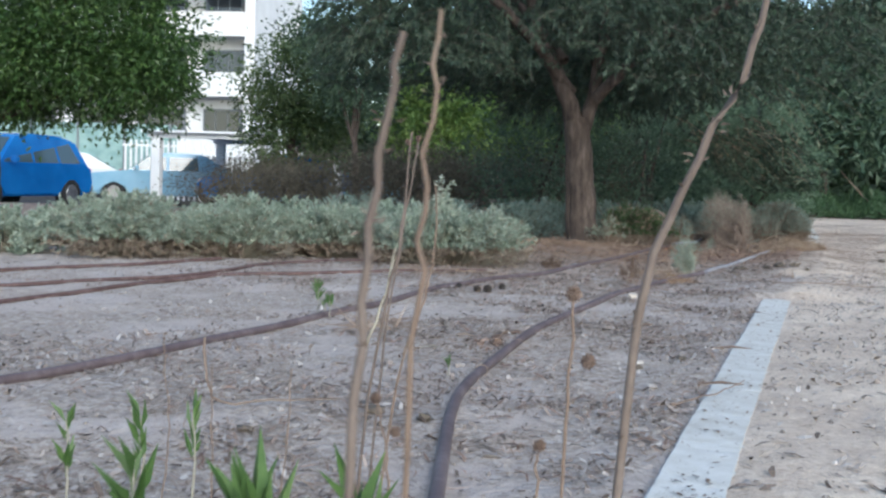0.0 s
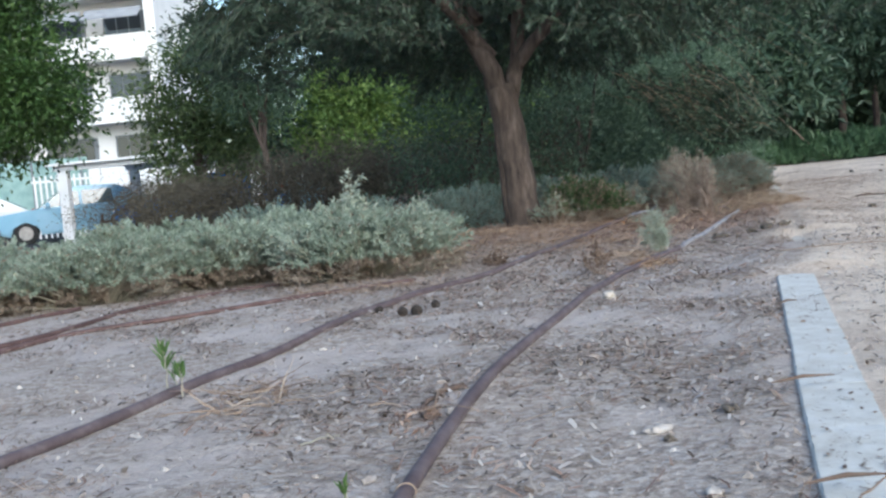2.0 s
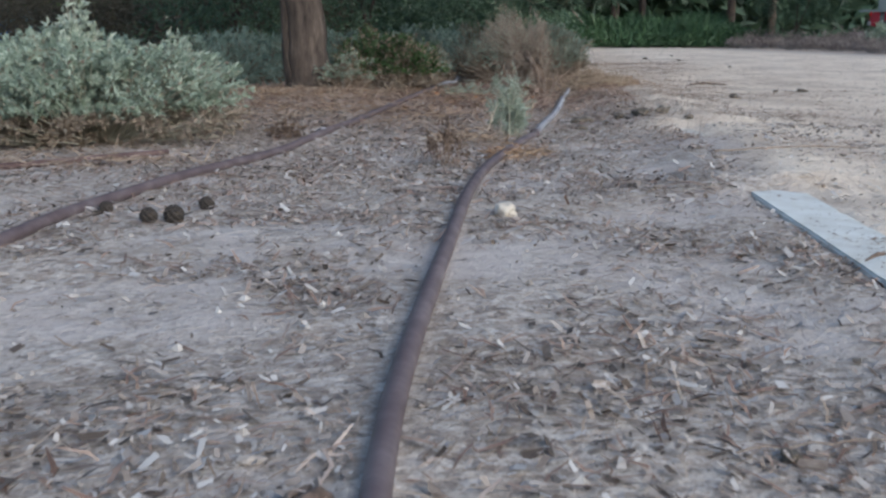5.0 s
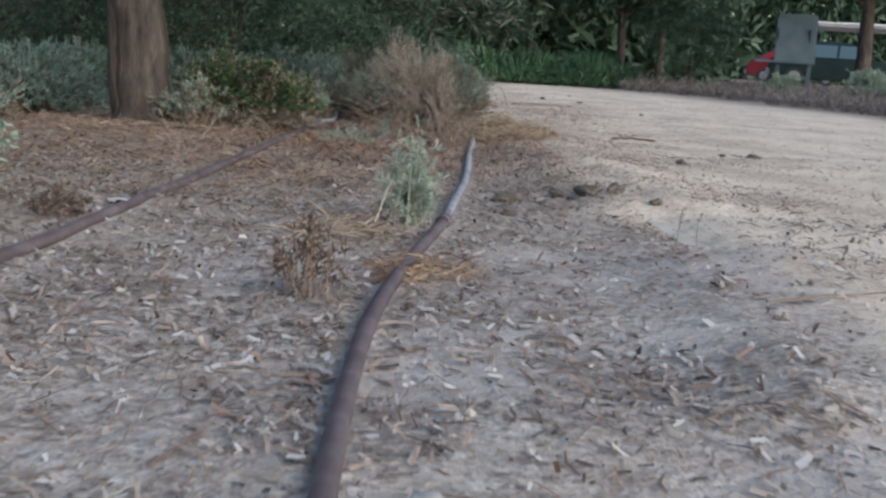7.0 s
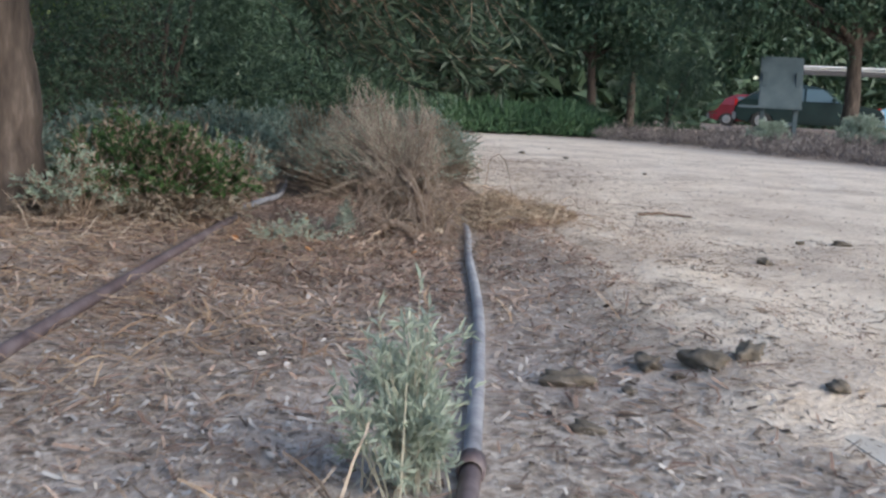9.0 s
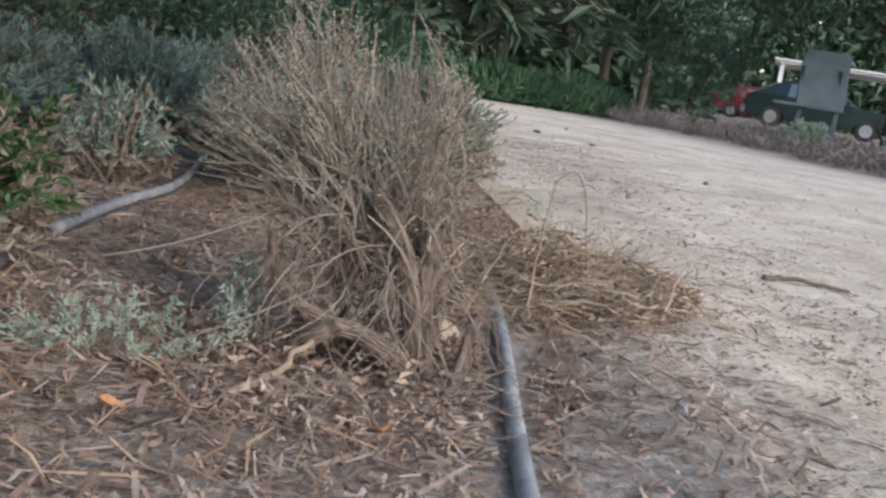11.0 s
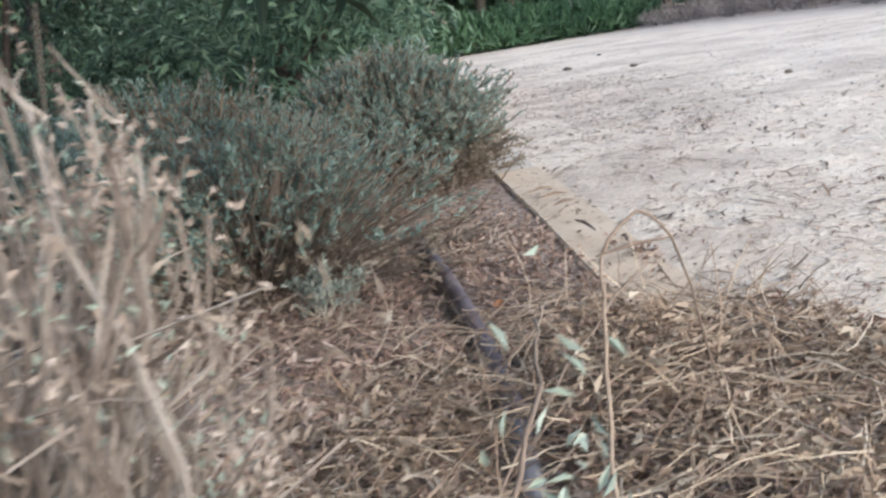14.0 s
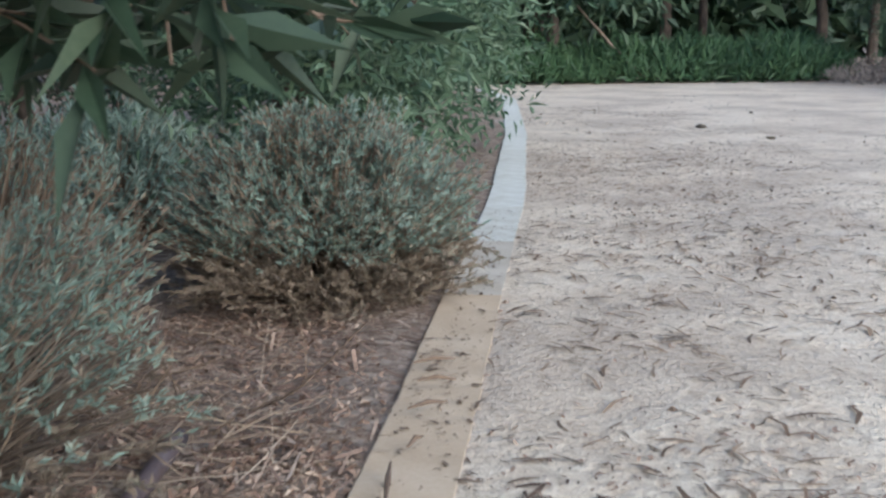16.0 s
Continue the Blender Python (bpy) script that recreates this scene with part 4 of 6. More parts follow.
    n = len(E)
    P = E + (-.22, .16, .30) + RNG.normal(size=(n, 3)) * (.10, .10, .06)
    P[-18:] = near + (-.16, .10, .07) + RNG.normal(size=(18, 3)) * (.05, .04, .02)
    C = bezier(P, (P + E) / 2 + RNG.normal(size=(n, 3)) * .06 + (0, 0, .04), E, 5)
    V, Q = tubes(C, np.linspace(.0026, .0008, 5)[None], 4)
    part("twig_mass", mesh_np("twig_mass", V, quads=Q), M_TWIG, th)
    t = RNG.uniform(0, 3.999, (n, per))
    i0 = t.astype(int)
    f = (t - i0)[..., None]
    rows = np.arange(n)[:, None]
    LP = (C[rows, i0] * (1 - f) + C[rows, i0 + 1] * f).reshape(-1, 3)
    LD = (unit(C[rows, i0 + 1] - C[rows, i0]) * .5 + RNG.normal(size=(n, per, 3)) * (.8, .8, .22)).reshape(-1, 3)
    V, T = leaves(LP, LD, RNG.uniform(.045, .085, len(LP)), RNG.uniform(.012, .018, len(LP)), fold=.15, droop=.12)
    part("crown", mesh_np("crown", V, T), M_OLIVE, th, "low hanging dark olive leaves")
    RNG = stream
    # the low spray that hangs over the path
    sprays = [((1.30, .30, 1.15), (1.75, .10, .70)), ((1.35, .4, 1.2), (1.95, .15, .80)), ((1.20, .2, 1.1), (1.62, .0, .68)), ((1.5, .5, 1.2), (1.85, .35, .72)), ((1.4, .1, 1.25), (2.0, .05, .9)),
              ((1.05, .35, .78), (1.45, .02, .43)), ((1.15, .2, .74), (1.58, -.02, .43)), ((1.3, .5, .78), (1.63, .06, .44)), ((1.2, .8, .75), (1.66, .57, .43)), ((1.1, 1.0, .75), (1.51, .87, .44)),
              ((1.35, .9, .7), (1.76, .67, .41)), ((1.0, .6, .75), (1.32, .3, .50)), ((.95, .8, .75), (1.35, .62, .47)), ((.9, .3, .8), (1.25, .05, .50)), ((1.2, 1.3, .8), (1.68, 1.1, .46)), ((.8, .9, .8), (1.15, .75, .5))]
    for p, e in sprays:
        p, e = np.array(p) + (-.10, .42, .02), np.array(e) + (-.10, .42, .02)
        cur = bezier(p[None], ((p + e) / 2 + (.05, 0, .05))[None], e[None], 8)[0]
        V, Q = tubes(cur[None], np.linspace(.0022, .0008, 8)[None], 5)
        sp = part("hanging_shoot", mesh_np("hanging_shoot", V, quads=Q), M_TWIG, th, "thin hanging shoot with narrow leaves")
        m = 26
        t = RNG.uniform(1, 6.999, m)
        i0 = t.astype(int)
        f = (t - i0)[:, None]
        LP = cur[i0] * (1 - f) + cur[i0 + 1] * f
        LD = unit(unit(cur[i0 + 1] - cur[i0]) * .5 + RNG.normal(size=(m, 3)) * (.8, .8, .6))
        for q in range(m):
            leaf = part("leaf", blades[q % 5], M_OLIVEPALE, sp)
            leaf.location = LP[q]
            leaf.rotation_euler = Vector(LD[q]).to_track_quat("Y", "Z").to_euler()
            leaf.scale = (float(RNG.uniform(.8, 1.2)),) * 3


olive_tree()


def far_tree(name, label, at, trunk_h, trunk_r, blobs, n, L, W, leaf, bark=None, per=40, clump=.3, droop=.0, group=""):
    """A tree seen from afar: trunk, limbs to each mass of foliage, and clumps of leaves with gaps between."""
    z0 = float(height(*at)) - .03
    th = thing(name, label, "tree", (*at, z0), group=group)
    bark = bark or M_BARK
    blobs = [(np.array(c, float), np.array(r, float) * np.ones(3)) for c, r in blobs]
    if trunk_h:
        cur = flowing([(0, 0, 0), (.04, 0, trunk_h * .5), (-.02, .03, trunk_h), (0, 0, trunk_h * 1.4)], 12, .006)
        part("trunk", limb_mesh("trunk", cur, np.linspace(trunk_r, trunk_r * .6, 12), 12, .04), bark, th)
        for c, r in blobs:
            cur = flowing([(0, 0, trunk_h * .9), c * .5 + (0, 0, trunk_h * .5), c], 8, .01)
            part("limb", limb_mesh("limb", cur, np.linspace(trunk_r * .5, .012, 8), 7), bark, th)
    P, D = [], []
    share = np.array([r.prod() ** .67 for c, r in blobs])
    for (c, r), s in zip(blobs, share / share.sum()):
        m = max(6, int(n * s / per))
        d = unit(RNG.normal(size=(m, 3)))
        cen = c + d * r * RNG.uniform(.45, 1.05, m)[:, None]
        cl = cen[:, None] + RNG.normal(size=(m, per, 3)) * clump * .45 * RNG.uniform(.6, 1.3, (m, 1, 1))
        P.append(cl.reshape(-1, 3))
        D.append((unit(cl - c) * .7 + RNG.normal(size=cl.shape) * .7 - (0, 0, droop)).reshape(-1, 3))
    P, D = np.concatenate(P), np.concatenate(D)
    keep = P[:, 2] > .02
    P, D = P[keep], D[keep]
    V, T = leaves(P, D, L * RNG.uniform(.6, 1.3, len(P)), W * RNG.uniform(.7, 1.2, len(P)))
    part("crown", mesh_np("crown", V, T), leaf, th)
    return th


# trees and shrubs beyond the beds
far_tree("broad_tree", "round broad-leaved tree with glossy green foliage", (-7.25, 17.4), 1.5, .14,
         [((1.4, 0, 2.62), (1.75, 1.6, 1.2)), ((2.3, -.3, 2.2), (1.0, 1, .7)), ((.2, 0, 2.25), (1.3, 1.3, .9)), ((1.6, 0, 3.9), (1.4, 1.4, .9))], 46000, .095, .046, M_BROAD, clump=.36)
far_tree("small_tree", "small dense green tree beside the car park", (-2.55, 16.9), .9, .07,
         [((0, 0, 1.9), (.75, .7, .65)), ((.3, 0, 2.4), (.5, .5, .45)), ((-.3, .1, 1.6), (.6, .5, .4)), ((.5, 0, 1.5), (.5, .5, .4)), ((.1, 0, 1.0), (.85, .6, .5))], 11500, .08, .034, M_MIDLEAF, clump=.26)
far_tree("thin_tree", "thin-leaved young tree with open foliage", (-1.4, 15.2), 1.0, .05,
         [((0, 0, 1.8), (.55, .5, .5)), ((.2, 0, 2.4), (.5, .5, .4)), ((-.5, .1, 2.3), (.4, .4, .3))], 9000, .07, .024, M_DARKLEAF, clump=.24)
for i, (x, y, rx, ry, rz, n) in enumerate([(-3.3, 14.8, .45, .4, .34, 1800), (-2.6, 14.9, .5, .5, .36, 4600), (-1.85, 12.9, .6, .6, .30, 5600), (-1.1, 12.6, .75, .6, .36, 5600), (-.45, 12.4, .8, .6, .40, 6000), (.5, 12.6, .8, .6, .40, 5600),
                                           (1.35, 12.2, .8, .7, .5, 5600)]):
    far_tree("brown_shrub", "sparse dark brownish shrub behind the beds", (x, y), .25, .025, [((0, 0, rz * .9), (rx, ry, rz)), ((.3, .1, rz * 1.2), (rx * .5, .4, rz * .5))], int(n * 1.7), .032, .013,
             M_BROWNLEAF, clump=.2, group="brown shrubs behind the beds")
for i, (x, y, rx, rz) in enumerate([(-.7, 16.9, .6, .4), (.5, 17.4, .7, .45), (1.4, 16.9, .6, .4)]):
    far_tree("lime_shrub", "sunlit yellow-green leafy shrub", (x, y), .6, .04, [((0, 0, 1.2), (rx, .6, rz)), ((.3, 0, 1.65), (.6, .5, .42))], 5600, .09, .04, M_LIME, clump=.22,
             group="yellow-green shrubs behind")
for i, (x, y, rx, ry, rz, n) in enumerate([(1.9, 11.6, .8, .7, .8, 8500), (2.75, 11.8, .75, .7, .75, 8500), (3.1, 13.1, .7, .8, .8, 7500), (3.6, 14.8, .75, .9, .85, 7000), (2.0, 13.2, 1.0, .8, 1.0, 7000),
                                           (.9, 11.2, .7, .6, .7, 7000), (3.9, 16.6, .7, .8, .7, 5000), (2.70, 10.5, .34, .4, .34, 3600), (2.96, 11.3, .34, .45, .42, 3600), (3.25, 12.2, .34, .5, .5, 3600)]):
    far_tree("dark_shrub", "dense dark green shrub beside the path", (x, y), .3, .03, [((0, 0, rz * .95), (rx, ry, rz)), ((.2, -.1, rz * 1.5), (rx * .7, ry * .7, rz * .5))], n, .045, .016,
             M_SHRUB, clump=.2, group="dark shrubs beside the path")
for i, (x, y, h) in enumerate([(2.2, 19.5, 3.6), (4.6, 21.0, 4.0), (6.6, 22.5, 4.2), (8.6, 23.6, 4.2), (10.6, 22.8, 4.0), (.2, 20.5, 3.8), (3.6, 24.5, 5.0), (7.6, 27, 5.5), (-1.9, 21.5, 3.0),
                               (12.4, 24.5, 4.5), (11.0, 28.0, 5.5), (5.4, 18.9, 2.6)]):
    far_tree("dark_tree", "tall dark grove tree with thin trunk", (x, y), h * .35, .09, [((0, 0, h * .62), (1.2, 1.1, h * .26)), ((.6, -.3, h * .42), (.8, .8, h * .14)), ((-.6, .2, h * .45), (.8, .8, h * .15))],
             4500, .18, .07, M_DARKLEAF, clump=.34, group="grove behind the path")
far_tree("dark_tree", "spreading dark tree over the notice board", (11.07, 16.7), 1.5, .115, [((-.3, 0, 2.4), (2.2, 1.8, .75)), ((-1.7, .5, 2.0), (1.2, 1.0, .6)), ((1.2, 0, 2.2), (1.5, 1.4, .7)), ((0, 0, 3.2), (1.8, 1.6, .8)), ((1.0, -.2, 1.85), (1.6, 1.1, .45)), ((-1.0, -.2, 1.85), (1.3, 1.0, .45))],
         26000, .105, .036, M_DARKLEAF, clump=.3)
far_tree("grey_shrub", "greyish green shrub at the edge of the path", (9.7, 18.8), .3, .03, [((0, 0, .65), (.75, .6, .55)), ((.3, 0, 1.0), (.5, .5, .35))], 4600, .05, .017, M_DARKLEAF, clump=.2)


def low_brush(name, label, spots, leaf, n, L, W, upright=.8, category="grass"):
    """Undergrowth that nobody could count, as one sheet of blades."""
    P, D, S = [], [], []
    for x, y, rx, ry, h in spots:
        m = int(n * rx * ry)
        a, q = RNG.uniform(0, 2 * np.pi, m), np.sqrt(RNG.random(m))
        px, py = x + rx * q * np.cos(a), y + ry * q * np.sin(a)
        k = RNG.random(m)
        lump = .5 + lattice(px * 2.4, py * 2.4, 11)
        P.append(np.stack([px, py, height(px, py) + k * h * (1 - .6 * q ** 2) * lump * .8], 1))
        D.append(RNG.normal(size=(m, 3)) * .5 + (0, 0, upright))
        S.append(np.full(m, h))
    P, D, S = np.concatenate(P), np.concatenate(D), np.concatenate(S)
    V, T = leaves(P, D, L * RNG.uniform(.6, 1.3, len(P)), W * RNG.uniform(.7, 1.2, len(P)))
    solo(name, mesh_np(name, V, T), leaf, label, category, kind="stuff")


low_brush("grass", "lush green grass at the far edge of the path", [(5.4, 18.7, .8, .6, .45), (6.5, 18.7, .9, .6, .5), (7.6, 18.8, .9, .6, .5), (8.5, 19.4, .7, .6, .5), (8.0, 20.2, 1.2, .7, .5)], M_GRASS, 5200, .16, .022)
low_brush("dry_brush", "grey-mauve dry undergrowth along the path", [(8.9, 18.0, .7, .6, .25), (9.3, 16.8, .8, .8, .25), (9.2, 15.6, .8, .8, .22), (8.9, 14.2, .8, .9, .2), (8.6, 12.8, .7, .9, .2), (8.2, 11.4, .7, .9, .2),
                                                                      (10.3, 17.6, 1, .9, .25), (10.4, 15.4, 1.2, 1.0, .25)], M_GREYDRY, 2600, .09, .012, .5, "undergrowth")
for i, (x, y, r, h) in enumerate([(10.1, 15.3, .38, .42), (10.6, 14.5, .42, .42), (9.7, 14.0, .36, .36), (10.2, 13.3, .45, .4), (9.2, 12.6, .4, .36), (9.6, 16.3, .3, .3)]):
    bush("sage_bush", "grey-green low bush beyond the path", "bush", (x, y), r, r, h, M_SAGE, M_TWIG, n=240, per=26, L=.045, W=.015, group="low bushes beyond the path", low=.1, seed=90 + i)


def far_woods(label, x0, x1, y, h, n, size):
    """The closed wall of trees behind all."""
    x = RNG.uniform(x0, x1, n)
    top = h * (.75 + .5 * lattice(x * .35, x * 0 + y, 51))
    P = np.stack([x, y + RNG.normal(0, 1.0, n), RNG.random(n) * top - .5], 1)
    V, T = leaves(P, RNG.normal(size=P.shape), size * RNG.uniform(.6, 1.3, n), size * RNG.uniform(.35, .6, n))
    solo("far_woods", mesh_np("far_woods", V, T), M_DARKLEAF, label, "trees", kind="stuff")


far_woods("dense dark woods closing the view behind the grove", -2.0, 17.5, 31, 6.5, 15000, .6)
far_woods("dense dark woods beyond the car park", 18, 66, 62, 9, 17000, .9)
far_woods("dense dark woods beyond the street", -60, -16, 66, 12, 12000, 1.0)

# ---- buildings, cars and street furniture in the distance ----


def box(bm, x0, x1, y0, y1, z0, z1):
    r = bmesh.ops.create_cube(bm, size=1)
    bmesh.ops.scale(bm, vec=(x1 - x0, y1 - y0, z1 - z0), verts=r["verts"])
    bmesh.ops.translate(bm, vec=((x0 + x1) / 2, (y0 + y1) / 2, (z0 + z1) / 2), verts=r["verts"])
    return r["verts"]


def boxed(name, dims, material, parent, label="", bevel=.0):
    bm = bmesh.new()
    box(bm, *dims)
    if bevel:
        bmesh.ops.bevel(bm, geom=bm.edges[:], offset=bevel, segments=2, affect="EDGES")
    return part(name, bm, material, parent, label)


def apartment_building(at, turn, storeys, bays, bay_w=3.4, floor_h=2.9):
    """White flats with balconies on each storey: slab, parapet, recessed window wall."""
    th = thing("apartment_building", "white rendered apartment building with stacked balconies", "building", at, turn)
    w = bays * bay_w
    boxed("wall", (-w, 0, 1.3, 9, 0, storeys * floor_h), M_WHITE, th)
    boxed("roof", (-w - .3, .3, -.2, 9.3, storeys * floor_h, storeys * floor_h + .35), M_WHITE, th)
    boxed("corner_pier", (-.5, 0, 0, 1.3, 0, storeys * floor_h), M_WHITE, th)
    for s in range(storeys):
        z = s * floor_h
        boxed("floor_slab", (-w, -.5, 0, 1.3, z - .12, z + .10), M_WHITE, th)
        for b in range(bays):
            x1 = -.5 - b * bay_w if b == 0 else -b * bay_w
            x0 = -(b + 1) * bay_w
            if s:
                boxed("parapet", (x0 + .05, x1 - .02, 0, .14, z + .10, z + 1.05), M_WHITE, th)
            win = boxed("window", (x0 + .5, x1 - .4, 1.22, 1.297, z + .25, z + 2.25), M_GREYMETAL, th, "dark framed balcony window")
            for q in range(3):
                pw = (x1 - x0 - 1.1) / 3
                boxed("pane", (x0 + .58 + q * pw, x0 + .52 + (q + 1) * pw, 1.19, 1.215, z + .33, z + 2.17), M_WINDOW, win)
            if s == 3 and b < 2:
                bm = bmesh.new()
                v = box(bm, x0 + .1, x1 - .1, -.7, .1, z + 2.2, z + 2.26)
                for q in bm.verts:
                    if q.co.y < -.5:
                        q.co.z -= .5
                part("awning", bm, M_AWN, th, "grey sloping awning")
            if s == 4:
                for q in range(12):
                    boxed("rail_bar", (x0 + .2 + q * .26, x0 + .23 + q * .26, .03, .06, z + 1.05, z + 1.9), M_GREYMETAL, th)
    return th


apartment_building((-11.6, 54.5, -1.6), -4, 6, 4)


def prism(bm, profile, x0, x1, inset=0.0, z_in=1e9):
    """A side profile (y, z) drawn out across the car's width; the parts above z_in lean inwards."""
    sides = []
    for x, s in ((x0, 1), (x1, -1)):
        sides.append([bm.verts.new((x + s * inset * max(0, min(1, (z - z_in) / .55)), y, z)) for y, z in profile])
    bm.faces.new(sides[0])
    bm.faces.new(sides[1][::-1])
    k = len(profile)
    for i in range(k):
        bm.faces.new((sides[0][i], sides[0][(i + 1) % k], sides[1][(i + 1) % k], sides[1][i]))


def car(name, label, at, turn, paint, tall=False, group="parked cars"):
    """A parked car facing -y: body shell, glasshouse, panes, lamps, mirrors, wheels."""
    th = thing(name, label, "car", at, turn, group)
    H = 1.66 if tall else 1.46
    bt = .98 if tall else .9
    lo = .30 if tall else .24
    body = [(-2.16, lo + .12), (-2.2, .62), (-2.02, .82), (-1.15, bt + .02), (1.9, bt + .06), (2.13, bt - .05), (2.2, .6), (2.12, lo + .08),
            (1.75, lo), (1.68, lo + .28), (1.36, lo + .42), (1.04, lo + .28), (.97, lo), (-.95, lo), (-1.02, lo + .28), (-1.34, lo + .42), (-1.66, lo + .28), (-1.73, lo)]
    bm = bmesh.new()
    prism(bm, body, -.9, .9)
    bmesh.ops.bevel(bm, geom=[e for e in bm.edges if abs(e.verts[0].co.x - e.verts[1].co.x) < .01], offset=.05, segments=2, affect="EDGES")
    part("body", bm, paint, th)
    cab = [(-1.05, bt), (-.35, H - .06), (.1, H), (1.2, H - .02), (1.75, H - .12), (2.05, bt)] if tall else [(-1.0, bt), (-.25, H - .05), (.2, H), (1.1, H - .03), (2.0, bt)]
    bm = bmesh.new()
    prism(bm, cab, -.84, .84, .17, bt)
    bmesh.ops.bevel(bm, geom=[e for e in bm.edges if e.verts[0].co.z > bt + .1 and e.verts[1].co.z > bt + .1], offset=.04, segments=2, affect="EDGES")
    part("roof", bm, paint, th)

    def pane(pts, nm="window"):
        bm = bmesh.new()
        f = bm.faces.new([bm.verts.new(p) for p in pts])
        r = bmesh.ops.extrude_face_region(bm, geom=[f])
        f.normal_update()
        bmesh.ops.translate(bm, vec=f.normal * .012, verts=[v for v in r["geom"] if isinstance(v, bmesh.types.BMVert)])
        part(nm, bm, M_GLASS, th, "glass with pale sky reflection in its colour")

    def sx(z):
        return .84 - .17 * max(0, min(1, (z - bt) / .55)) + .006
    zt = H - .13
    for s in (-1, 1):
        for y0, y1, y2, y3 in ((-.88, .08, .08, -.40), (.16, .98, .94, .16)) + (((1.06, 1.78, 1.5, 1.02),) if tall else ()):
            pane([(s * sx(bt + .05), y0, bt + .05), (s * sx(bt + .05), y1, bt + .05), (s * sx(zt), y2, zt), (s * sx(zt), y3, zt)])
        m = bmesh.new()
        v = box(m, s * .98 - .09, s * .98 + .09, -.78, -.66, bt + .04, bt + .18)
        bmesh.ops.bevel(m, geom=m.edges[:], offset=.03, segments=2, affect="EDGES")
        part("mirror", m, paint, th)
        boxed("headlight", (s * .66 - .17, s * .66 + .17, -2.17, -2.05, .64, .77), M_CARWHITE, th, "clear headlight", .02)
        boxed("tail_light", (s * .74 - .11, s * .74 + .11, 2.10, 2.19, .72, .95), M_LAMPRED, th, "red tail lamp", .02)
    pane([(-.70, -1.03, bt + .03), (.70, -1.03, bt + .03), (.6, -.42, zt + .03), (-.6, -.42, zt + .03)], "windscreen")
    pane([(-.66, 2.045 if tall else 1.98, bt + .06), (.66, 2.045 if tall else 1.98, bt + .06), (.55, 1.82 if tall else 1.32, zt), (-.55, 1.82 if tall else 1.32, zt)], "rear_window")
    boxed("bumper", (-.88, .88, -2.24, -2.08, lo + .08, .58), M_GREYMETAL, th, "", .04)
    boxed("bumper", (-.88, .88, 2.08, 2.25, lo + .08, .58), M_GREYMETAL, th, "", .04)
    r = .35 if tall else .31
    for x in (-.8, .8):
        for y in (-1.34, 1.36):
            bm = bmesh.new()
            bmesh.ops.create_cone(bm, cap_ends=True, segments=28, radius1=r, radius2=r, depth=.22, matrix=Matrix.Translation((x, y, r)) @ Matrix.Rotation(radians(90), 4, "Y"))
            bmesh.ops.bevel(bm, geom=[e for e in bm.edges if e.calc_face_angle(0) > 1], offset=.03, segments=2, affect="EDGES")
            tyre = part("wheel", bm, M_TYRE, th, "black tyre")
            s = 1 if x > 0 else -1
            bm = bmesh.new()
            bmesh.ops.create_cone(bm, cap_ends=True, segments=20, radius1=r * .66, radius2=r * .58, depth=.04, matrix=Matrix.Translation((x + s * .10, y, r)) @ Matrix.Rotation(radians(90 * s), 4, "Y"))
            part("rim", bm, M_RIM, tyre, "alloy rim")
    return th


def on_ground(x, y):
    return (x, y, float(height(x, y)) - .01)


car("parked_car", "bright blue compact SUV parked on the tarmac", on_ground(-10.5, 24.8), -14, M_CARBLUE, True)
car("parked_car", "pale blue hatchback parked in the row", on_ground(-9.3, 32.8), -72, M_CARPALE)
car("parked_car", "silver hatchback parked in the row", on_ground(-14.4, 37.2), -66, M_CARWHITE)
car("parked_car", "blue hatchback parked behind the shrubs", on_ground(-5.6, 31.5), -80, M_CARBLUE)
car("parked_car", "pale blue hatchback parked behind the shrubs", on_ground(-3.2, 32.5), -84, M_CARPALE)
car("parked_car", "red hatchback parked beyond the path", on_ground(32.6, 47.7), 50, M_CARRED)
car("parked_car", "dark green hatchback beyond the notice board", on_ground(24.3, 34.0), 50, M_CARDARK)
car("parked_car", "pale blue hatchback beyond the notice board", on_ground(31.4, 35.6), 46, M_CARPALE)


def shelter(at, turn, w, d, h, deep=.2, half=.10, metal=M_WHITE):
    th = thing("car_shelter", "white steel parking shelter on square posts", "shelter", at, turn)
    for x in (0, w):
        for y in (0, d):
            boxed("post", (x - half, x + half, y - half, y + half, 0, h), M_WHITE, th, "", .01)
    boxed("beam", (-.2, w + .2, -.14, .14, h, h + deep), metal, th, "", .01)
    boxed("beam", (-.2, w + .2, d - .14, d + .14, h, h + deep), metal, th, "", .01)
    boxed("roof", (-.3, w + .3, -.3, d + .3, h + deep, h + deep + .06), metal, th, "", .01)


shelter(on_ground(-8.05, 28.2), -6, 4.6, 4.5, 1.75, .12, .115)
shelter(on_ground(27.5, 40.4), -38, 6.0, 4.0, 2.25, .10, .07)
shelter(on_ground(31.6, 37.6), -38, 5.0, 3.0, 1.9, .16, .08)


def railing(at, turn, n, step, h):
    th = thing("white_fence", "white picket railing along the car park", "fence", at, turn)
    for i in range(n):
        boxed("picket", (i * step - .03, i * step + .03, -.015, .015, 0, h), M_WHITE, th)
    for z in (.15, h - .2):
        boxed("rail", (-.1, n * step, .016, .05, z, z + .07), M_WHITE, th)


railing(on_ground(-11.5, 36.0), 4, 38, .17, 1.9)


